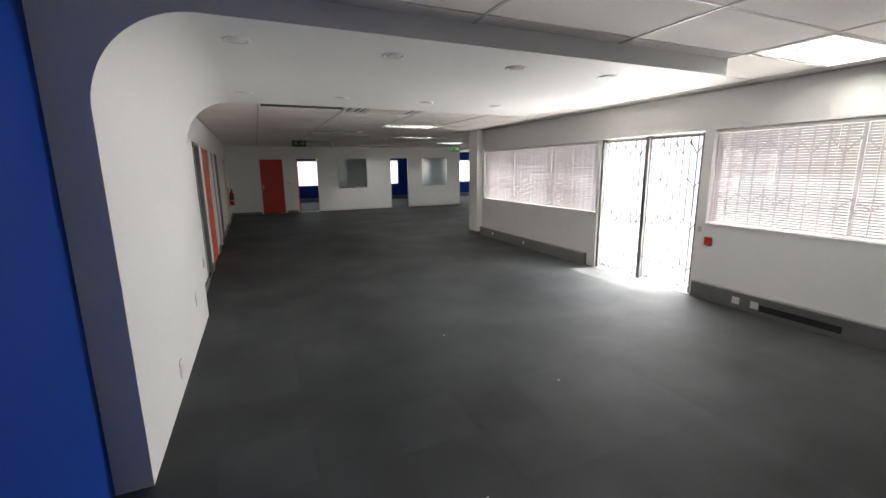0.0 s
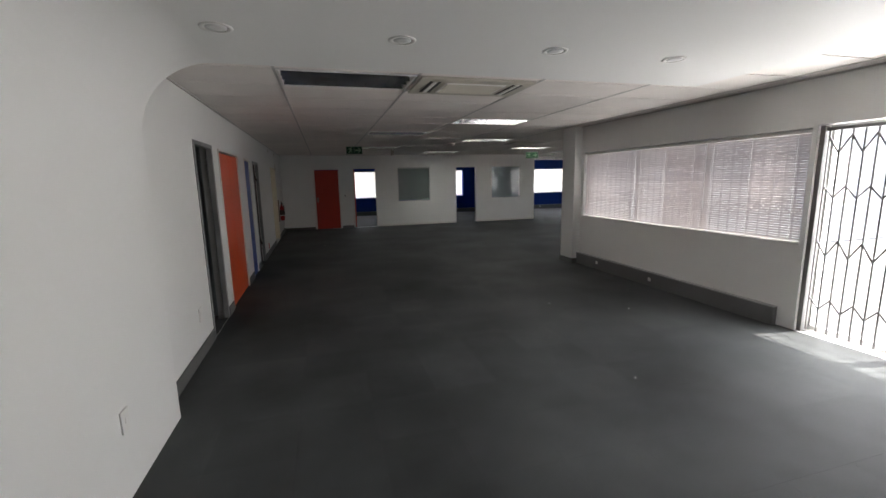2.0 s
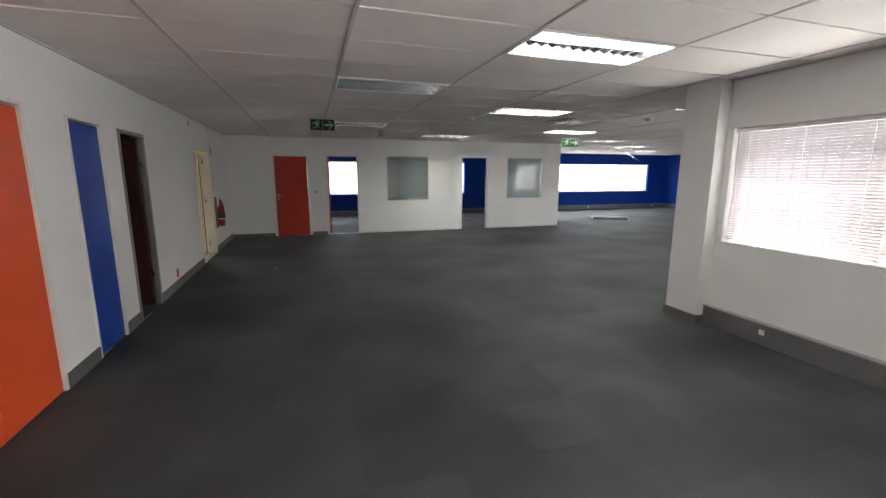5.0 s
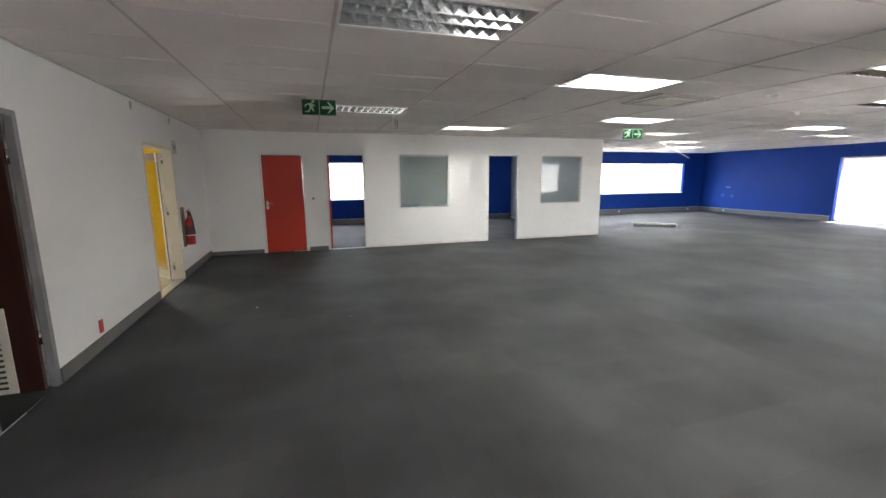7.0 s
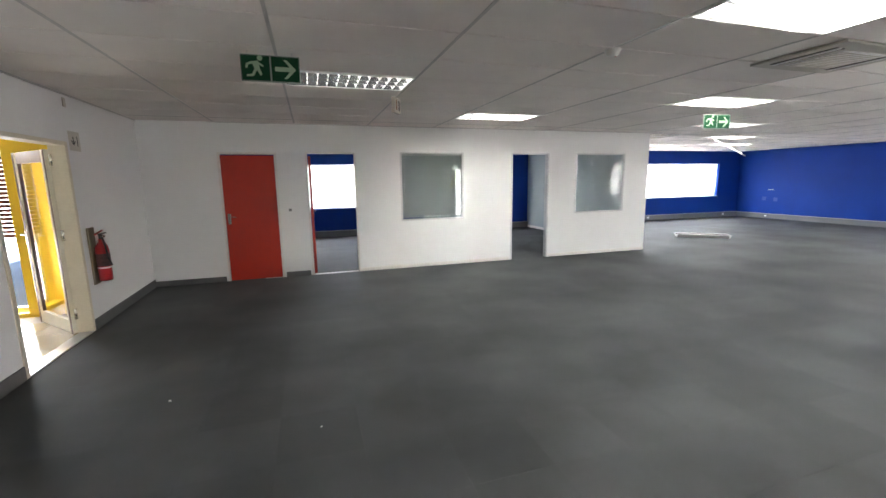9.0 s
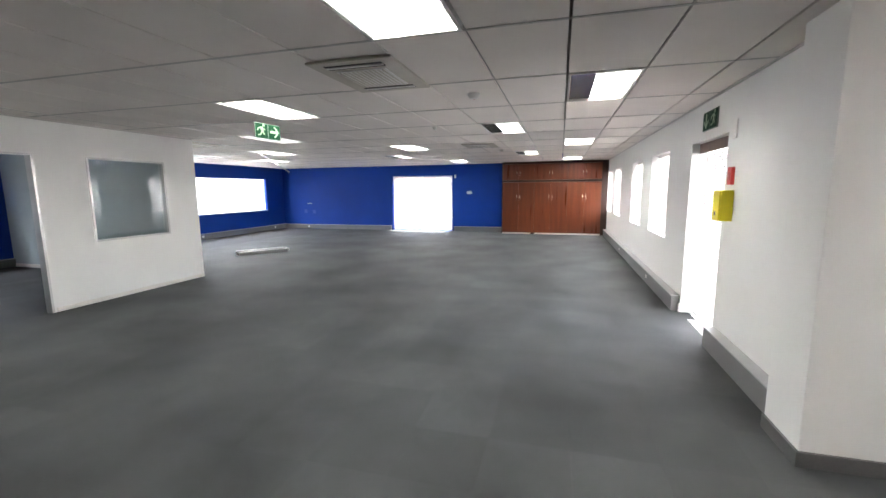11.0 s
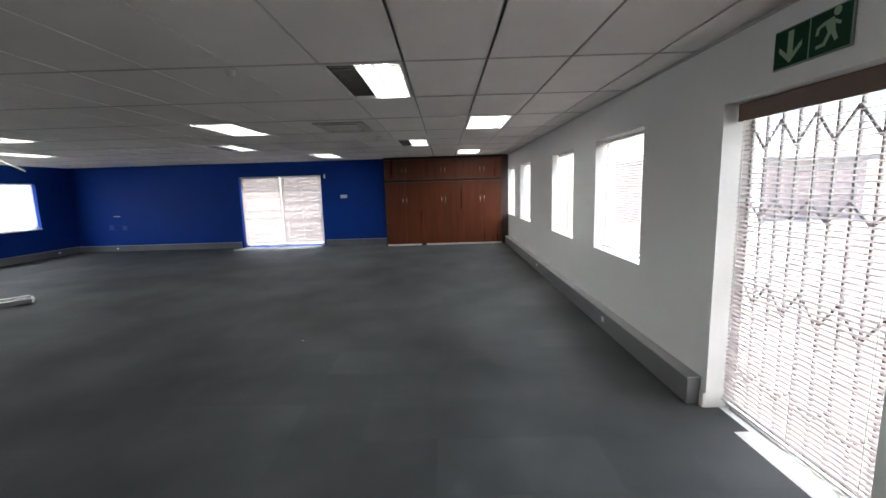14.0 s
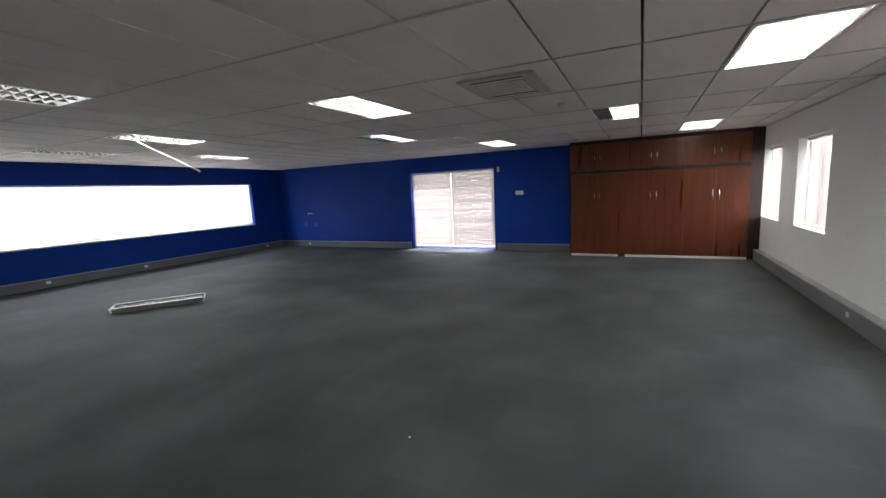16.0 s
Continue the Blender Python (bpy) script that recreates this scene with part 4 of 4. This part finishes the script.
# hanging plate in front of the partition
t = thing("hanging_sign", "small beige sign box hanging from the ceiling", "sign", (2.42, 14.45, H), rz=60)
part("body", bbox(-0.10, 0.10, -0.02, 0.02, -0.17, -0.004, 0.004), AGEDPL, t)
for sx in (-1, 1):
    part("stripe", bbox(sx * 0.045 - 0.02, sx * 0.045 + 0.02, -0.023, -0.0205, -0.14, -0.03), mat("brown_print", (0.22, 0.12, 0.06), 0.5) if sx < 0 else BLACK, t)

# ---- fire extinguisher ----
t = thing("fire_extinguisher", "red fire extinguisher hanging on a wooden backboard", "fire extinguisher", (XL + 0.02, 15.10, 0.51))
part("backboard", bbox(-0.02, 0.0, -0.07, 0.07, -0.03, 0.60, 0.003), BOARDWOOD, t, "dull brown wooden backboard")
b = bmesh.new()
lathe(b, [(0.02, 0.0), (0.058, 0.004), (0.064, 0.018), (0.064, 0.34), (0.056, 0.39), (0.036, 0.425), (0.022, 0.44), (0.022, 0.47)], (0.075, 0, 0), 24)
cy = part("cylinder", b, EXTRED, t, "", True)
b = bmesh.new()
lathe(b, [(0.0655, 0.17), (0.0655, 0.31)], (0.075, 0, 0), 24)
part("label_band", b, DARKLABEL, cy, "dark printed instruction label")
b = bmesh.new()
lathe(b, [(0.0652, 0.145), (0.0652, 0.162)], (0.075, 0, 0), 24)
part("label_stripe", b, LABELW, cy, "thin white label edge")
b = bmesh.new()
cyl(b, (0.075, 0, 0.47), (0.075, 0, 0.525), 0.017)
box(b, 0.066, 0.086, -0.03, 0.13, 0.520, 0.532)
part("valve", b, BLACK, t)
part("squeeze_handle", bbox(0.066, 0.086, -0.03, 0.15, 0.55, 0.562, 0.003, Matrix.Translation((0, 0.0, -0.01)) @ Matrix.Rotation(0.16, 4, 'X')), EXTRED, t, "red squeeze handle")
b = bmesh.new()
pts = [Vector((0.09, -0.02, 0.50)), Vector((0.12, -0.07, 0.48)), Vector((0.14, -0.08, 0.40)), Vector((0.14, -0.05, 0.27)), Vector((0.14, 0.02, 0.17))]
tube_path(b, pts, 0.010)
part("hose", b, BLACK, t, "black rubber hose", True)
b = bmesh.new()
cyl(b, (0.09, 0.02, 0.50), (0.105, 0.03, 0.50), 0.015)
part("gauge", b, CHROME, t, "", True)


# ---- sockets and switches ----
def plate(name, label, at, rz, w, h, material, kind="switch", rockers=1):
    t = thing(name, label, kind, at, rz=rz)
    p = part("plate", bbox(-w / 2, w / 2, -0.010, 0, -h / 2, h / 2, 0.003), material, t)
    for i in range(rockers):
        x = (i - (rockers - 1) / 2) * w / (rockers + 0.5)
        part("rocker", bbox(x - 0.010, x + 0.010, -0.014, -0.0105, -0.018, 0.018, 0.002), material, p)
    return t


plate("wall_socket", "white wall socket plate on the painted wall", (XL, 6.26, 0.40), 90, 0.09, 0.13, PLASTIC, "socket", 2)
plate("wall_socket", "white wall socket plate on the plaster arch", (-0.67, 4.35, 0.42), 90, 0.08, 0.12, PLASTIC, "socket", 1)
plate("wall_socket", "white wall socket plate on the plaster arch", (-0.67, 3.25, 0.20), 90, 0.09, 0.13, PLASTIC, "socket", 2)
plate("wall_socket", "red dedicated-power wall socket plate", (XL, 12.05, 0.21), 90, 0.07, 0.12, REDPL, "socket", 1)
plate("light_switch", "small dark switch button beside the red door", (1.10, YP, 1.12), 0, 0.045, 0.045, STEEL, "switch", 1)
plate("fire_call_point", "red fire alarm call point with a black sign", (XW, 3.10, 0.72), -90, 0.09, 0.10, REDPL, "alarm", 1)
plate("door_lock_box", "small grey lock box beside the gate", (XW, 3.22, 0.86), -90, 0.05, 0.07, ALU, "lock", 0)
for y in (2.66, 2.46):
    plate("trunking_socket", "white socket set in the skirting trunking", (XW - 0.061, y, 0.10), -90, 0.08, 0.08, PLASTIC, "socket", 1)
plate("trunking_socket", "white socket set in the skirting trunking", (XW - 0.061, 8.14, 0.12), -90, 0.05, 0.05, PLASTIC, "socket", 1)
for y in (6.9,):
    plate("trunking_socket", "white socket set in the skirting trunking", (XW - 0.061, y, 0.10), -90, 0.05, 0.05, PLASTIC, "socket", 1)
t = thing("trunking_slot", "open dark slot in the skirting trunking, lid missing", "trunking", (XW - 0.062, 2.05, 0.085), rz=-90)
part("gap", bbox(-0.36, 0.36, -0.004, 0, -0.035, 0.035), BLACK, t)
for x, z in ((10.3, 0.1), (11.35, 0.11), (13.2, 0.1), (16.85, 0.1)):
    plate("trunking_socket", "white socket set in the blue wall's trunking", (x, YN - 0.061, z), 0, 0.08, 0.06, PLASTIC, "socket", 1)
for x in (9.6, 12.9):
    plate("trunking_socket", "small white socket set in the wall trunking", (x, YS + 0.101, 0.12), 180, 0.06, 0.05, PLASTIC, "socket", 1)
plate("trunking_socket", "white socket set in the blue wall's trunking", (XE - 0.061, 20.7, 0.09), -90, 0.07, 0.05, PLASTIC, "socket", 1)
plate("thermostat", "white wall controller on the blue wall", (XE, 13.8, 1.45), -90, 0.20, 0.10, PLASTIC, "controller", 2)
plate("door_sensor", "small white alarm sensor beside the door", (XE, 14.34, 2.06), -90, 0.06, 0.13, PLASTIC, "sensor", 0)
plate("door_sensor", "small white alarm sensor beside the exit sign", (6.64, YS, 2.09), 180, 0.09, 0.17, PLASTIC, "sensor", 0)
plate("wall_clip", "small pale plastic sensor near the ceiling", (XL, 13.5, 2.40), 90, 0.05, 0.09, AGEDPL, "sensor", 0)
plate("wall_clip", "small pale plastic sensor near the ceiling", (XL, 14.98, 2.41), 90, 0.05, 0.09, AGEDPL, "sensor", 0)
for y, z in ((20.85, 0.72), (20.45, 0.70)):
    t = thing("wall_scar", "faint darker patch where a socket was removed", "wall mark", (XE - 0.001, y, z), rz=-90)
    part("patch", bbox(-0.07, 0.07, -0.003, 0, -0.07, 0.07, 0.002), BLUEDOOR, t)
t = thing("wall_scar", "faint pale scuff mark on the blue wall", "wall mark", (XE - 0.001, 20.65, 1.05), rz=-90)
part("patch", bbox(-0.10, 0.10, -0.002, 0, -0.012, 0.012), GREYWALL, t)

# ---- red call point and yellow key box by the exit ----
t = thing("fire_call_point", "red fire alarm call point by the exit door", "alarm", (6.62, YS, 1.67), rz=180)
part("body", bbox(-0.05, 0.05, -0.03, 0, -0.08, 0.08, 0.006), REDPL, t)
part("glass", bbox(-0.03, 0.03, -0.034, -0.0305, -0.035, 0.03), EXTRED, t)
t = thing("key_box", "bright yellow metal box mounted by the exit door", "box", (6.63, YS, 1.40), rz=180)
part("body", bbox(-0.085, 0.085, -0.10, 0, -0.14, 0.14, 0.006), YELLOWBOX, t)
part("lid", bbox(-0.082, 0.082, -0.115, -0.1005, -0.135, 0.135, 0.004), YELLOWBOX, t)
part("lock", bbox(-0.015, 0.015, -0.12, -0.1155, -0.09, -0.05, 0.002), CHROME, t, "small chrome lock")

# ---- built-in cupboards ----
CX, C0, C1 = 17.02, 9.20, 12.50
t = thing("cupboard_carcass", "dark wooden frame of the built-in cupboards", "cupboard", (CX, 0, 0))
part("side", bbox(0.03, XE - CX, 9.004, C0, 0.0, H - 0.004, 0.002), CABDARK, t, "dark filler panel against the wall")
part("side", bbox(0.005, XE - CX - 0.002, C1 - 0.02, C1 + 0.004, 0.0, H - 0.004, 0.002), CABDARK, t)
part("cornice", bbox(0.0, XE - CX - 0.002, C0, C1 - 0.021, 2.42, H - 0.004, 0.002), CABDARK, t)
part("rail", bbox(-0.004, 0.40, C0, C1 - 0.021, 1.80, 1.87, 0.002), CABDARK, t, "dark rail between upper and lower doors")
part("back", bbox(0.05, XE - CX - 0.002, C0, C1 - 0.021, 0.0, 1.79), CABDARK, t)
part("upper_back", bbox(0.05, XE - CX - 0.002, C0, C1 - 0.021, 1.875, 2.415), CABDARK, t)
for a, b_ in ((C0 + 0.0, 11.36), (11.50, C1 - 0.03)):
    t = thing("plinth", "white plinth board below the cupboards", "plinth", (CX - 0.004, (a + b_) / 2, 0))
    part("board", bbox(0, 0.03, -(b_ - a) / 2, (b_ - a) / 2, 0.0, 0.045, 0.003), WHITEFRAME, t)
step = (C1 - 0.025 - C0) / 6
for lo, hi, name, words in ((0.055, 1.795, "tall_cupboard", "tall reddish wood veneer cupboard with two closed doors"), (1.88, 2.415, "top_cupboard", "short reddish wood veneer top cupboard with two closed doors")):
    for u in range(3):
        unit = thing(name, words, "cupboard", (CX, C0 + step * (2 * u + 1), lo), "built-in cupboards")
        part("body", bbox(0.026, 0.045, -step + 0.003, step - 0.003, 0.0, hi - lo), CABDARK, unit)
        for s in (-1, 1):
            y0, y1 = (-step + 0.002, -0.002) if s < 0 else (0.002, step - 0.002)
            d = part("door", bbox(0.004, 0.024, y0, y1, 0, hi - lo, 0.002), CABWOOD, unit)
            zc, hl = (1.22, 0.10) if hi < 1.85 else (0.22, 0.075)
            b = bmesh.new()
            yy = 0.055 * s
            cyl(b, (-0.03, yy, zc - hl), (-0.03, yy, zc + hl), 0.009, n=8)
            for e in (-0.75, 0.75):
                cyl(b, (0.004, yy, zc + e * hl), (-0.03, yy, zc + e * hl), 0.005, n=6)
            part("handle", b, CHROME, d, "slim chrome bar handle", True)

# ---- cream glazed door standing open in the yellow room ----
t = thing("glazed_door", "cream and brown framed glazed door standing open into the yellow room", "door", (XL - 0.13, D_LEFT[4][1] - 0.05, 0.010), rz=0)
W = 0.86
dr = pose(0, 0, 0, 0, 0, -48)
for x0, x1 in ((-W, -W + 0.085), (-0.085, 0)):
    st = part("stile", bbox(x0, x1, -0.04, 0, 0, 1.92, 0.003, dr), CREAM, t)
    edge = x0 if x0 < -0.5 else x1 - 0.03
    part("edge_strip", bbox(edge, edge + 0.03, -0.046, -0.0405, 0, 1.92, 0.001, dr), BRONZE, st, "brown edge strip")
for z0, z1, m_ in ((0, 0.14, CREAM), (1.80, 1.92, BRONZE)):
    part("rail", bbox(-W + 0.085, -0.085, -0.038, -0.002, z0, z1, 0.003, dr), m_, t)
for x0 in (-W + 0.085, -0.097):
    part("glazing_bead", bbox(x0, x0 + 0.012, -0.034, -0.006, 0.14, 1.80, 0, dr), BRONZE, t, "brown glazing bead")
g = part("pane", bbox(-W + 0.085, -0.085, -0.023, -0.018, 0.14, 1.80, 0, dr), GLASS, t)
g.visible_shadow = False
lever(t, dr @ pose(-W + 0.045, -0.046, 1.0), 1)
for z in (0.16, 1.0, 1.76):
    b = bmesh.new()
    cyl(b, (0.02, -0.03, z), (0.02, -0.03, z + 0.11), 0.014)
    part("hinge", b, CHROME, t, "steel hinge", True)

# cream floor tiles of the yellow room
base = structure("floor_yellow_room", bbox(-4.2, XL - 0.10, 12.4, 15.75, -0.012, -0.004), MORTAR, "cream polished floor tiles", "floor")
tm = mesh_of("floor_tile", bbox(-0.247, 0.247, -0.247, 0.247, -0.004, 0.006, 0.002, seg=1), CREAMTILE)
for i in range(7):
    for j in range(7):
        x, y = -1.16 - 0.5 * i, 12.66 + 0.5 * j
        if x > -4.0 and y < 15.6:
            o = new("floor_tile", tm)
            o.location = (x, y, 0)
            o.parent = base
structure("trim_threshold", bbox(XL - 0.12, XL + 0.01, D_LEFT[4][0] + 0.05, D_LEFT[4][1] - 0.05, -0.004, 0.012, 0.003), ALU, "aluminium threshold strip", "threshold")
bm = bmesh.new()
box(bm, XL - 0.13, XL - 0.005, 6.73, 7.40, -0.01, 0.005)
box(bm, -2.3, XL - 0.13, 6.25, 7.52, -0.01, 0.004)
box(bm, -2.3, XL - 0.005, 10.64, 11.27, -0.01, 0.004)
structure("floor_side_rooms", bm, CARPET, "dark carpet running into the side rooms", "floor")

# ---- litter on the carpet ----
rng = random.Random(7)
for (x, y) in ((2.72, 4.6), (1.55, 3.4), (3.1, 6.6), (0.9, 1.4), (0.75, 1.25), (0.62, 1.1), (3.9, 6.1), (1.4, 12.2), (0.35, 12.9), (9.5, 12.4), (2.0, 2.2)):
    t = thing("paper_scrap", "tiny white scrap of litter on the carpet", "litter", (x, y, 0.003), "litter on the carpet", rng.uniform(0, 180))
    bm = bmesh.new()
    s = rng.uniform(0.006, 0.014)
    poly(bm, [(-s, -s * 0.6), (s * 0.8, -s * 0.4), (s, s * 0.5), (-s * 0.5, s * 0.7)], pose(0, 0, 0, -90), 0.003)
    part("scrap", bm, LABELW, t)

# ---- outside ----
structure("ground", bbox(-80, 90, -80, 100, -0.45, -0.21), PAVING, "pale concrete yard and ground to the horizon", "ground")
structure("pavement_yard", bbox(5.22, 17.9, -12, 8.76, -0.205, -0.03), PAVING, "pale sunlit concrete paving outside the glass doors", "pavement")


def brick_wall(name, label, axis, at, a0, a1, h, storeys):
    t = thing(name, label, "building", (0, 0, 0))
    bm = bmesh.new()
    if axis == 'y':
        box(bm, at, at + 5, a0, a1, -0.2, h)
    else:
        box(bm, a0, a1, at - 5, at, -0.2, h)
    part("wall", bm, MORTAR, t)
    b = bmesh.new()
    n = int((a1 - a0) / 0.24)
    for r in range(int((h - 0.1) / 0.086)):
        z = -0.18 + r * 0.086
        for i in range(n):
            p = a0 + 0.24 * i + (0.12 if r % 2 else 0)
            if p + 0.228 > a1:
                continue
            if axis == 'y':
                box(b, at - 0.012, at + 0.004, p, p + 0.228, z, z + 0.075)
            else:
                box(b, p, p + 0.228, at - 0.004, at + 0.012, z, z + 0.075)
    s = part("bricks", b, BRICK, t)
    tagged(s, kind="stuff")
    bm = bmesh.new()
    if axis == 'y':
        box(bm, at - 0.3, at + 5.2, a0 - 0.2, a1 + 0.2, h, h + 0.2)
    else:
        box(bm, a0 - 0.2, a1 + 0.2, at - 5.2, at + 0.3, h, h + 0.2)
    part("roof", bm, TILEROOF, t)
    return t


brick_wall("brick_building", "pale pinkish facebrick building across the yard", 'y', 24.0, -8, 7.0, 2.3, 1)

# ---- the wall of coloured doors runs three quarters of a degree askew, with all that hangs in it ----
ASKEW = Matrix.Translation((XL, 10, 0)) @ Matrix.Rotation(radians(0.75), 4, 'Z') @ Matrix.Translation((-XL, -10, 0))
LEFT_SETTING = {"wall_left", "baseboard_left", "trim_left", "trim_threshold", "floor_side_rooms", "ceiling_side_rooms", "floor_yellow_room"}
LEFT_SETTING |= {"door_frame_%d" % i for i in range(1, 6)}
LEFT_ROOMS = ("wall_room_", "wall_yellow_")
for ob in list(bpy.data.objects):
    hangs = ob.type == 'EMPTY' and -2.0 < ob.location.x < XL + 0.03 and 5.2 < ob.location.y < 15.7
    if ob.parent is None and (hangs or ob.name in LEFT_SETTING or ob.name.startswith(LEFT_ROOMS)):
        ob.matrix_basis = ASKEW @ ob.matrix_basis

# ---- carpet tiles, pieces last ----
floor_ob = bpy.data.objects["floor"]
CT = 0.5
tile_mesh = mesh_of("carpet_tile", bbox(-CT / 2 + 0.0003, CT / 2 - 0.0003, -CT / 2 + 0.0003, CT / 2 - 0.0003, -0.011, 0.0), CARPET)


def inside(x, y):
    if y < YS:
        return -0.86 < x < XW
    if y < YP:
        return XL - 0.13 < x < XE
    return XL - 0.13 < x < XE and y < YN


rest, count = [], 0
for i in range(-3, 37):
    for j in range(-6, 45):
        x0, y0 = -0.86 + CT * i, YB + CT * j
        a, b = max(x0, -0.86 if y0 < 2.2 else XL - 0.12), min(x0 + CT, XW if y0 + CT <= YS else XE)
        c, d = max(y0, YB), min(y0 + CT, YN)
        if b - a < 0.02 or d - c < 0.02 or not inside((a + b) / 2, (c + d) / 2):
            continue
        full = abs(b - a - CT) < 1e-4 and abs(d - c - CT) < 1e-4
        near = (0.0 < y0 < 9.0 and -0.8 < x0 < 3.8) or (9.0 <= y0 < 14.0 and 1.0 < x0 < 10.5)
        if full and near and count < 300:
            o = new("carpet_tile", tile_mesh)
            o.location = (x0 + CT / 2, y0 + CT / 2, random.uniform(-0.00005, 0.00005))
            o.rotation_euler = (0, 0, random.choice((0, math.pi / 2)))
            o.parent = floor_ob
            count += 1
        else:
            rest.append((a, b, c, d))
bm = bmesh.new()
for a, b, c, d in rest:
    box(bm, a + 0.0003, b - 0.0003, c + 0.0003, d - 0.0003, -0.011, random.uniform(-0.00005, 0.00005))
ob = part("carpet_field", bm, CARPET, floor_ob, "charcoal carpet tiles, worn and patchy")
tagged(ob, kind="stuff")
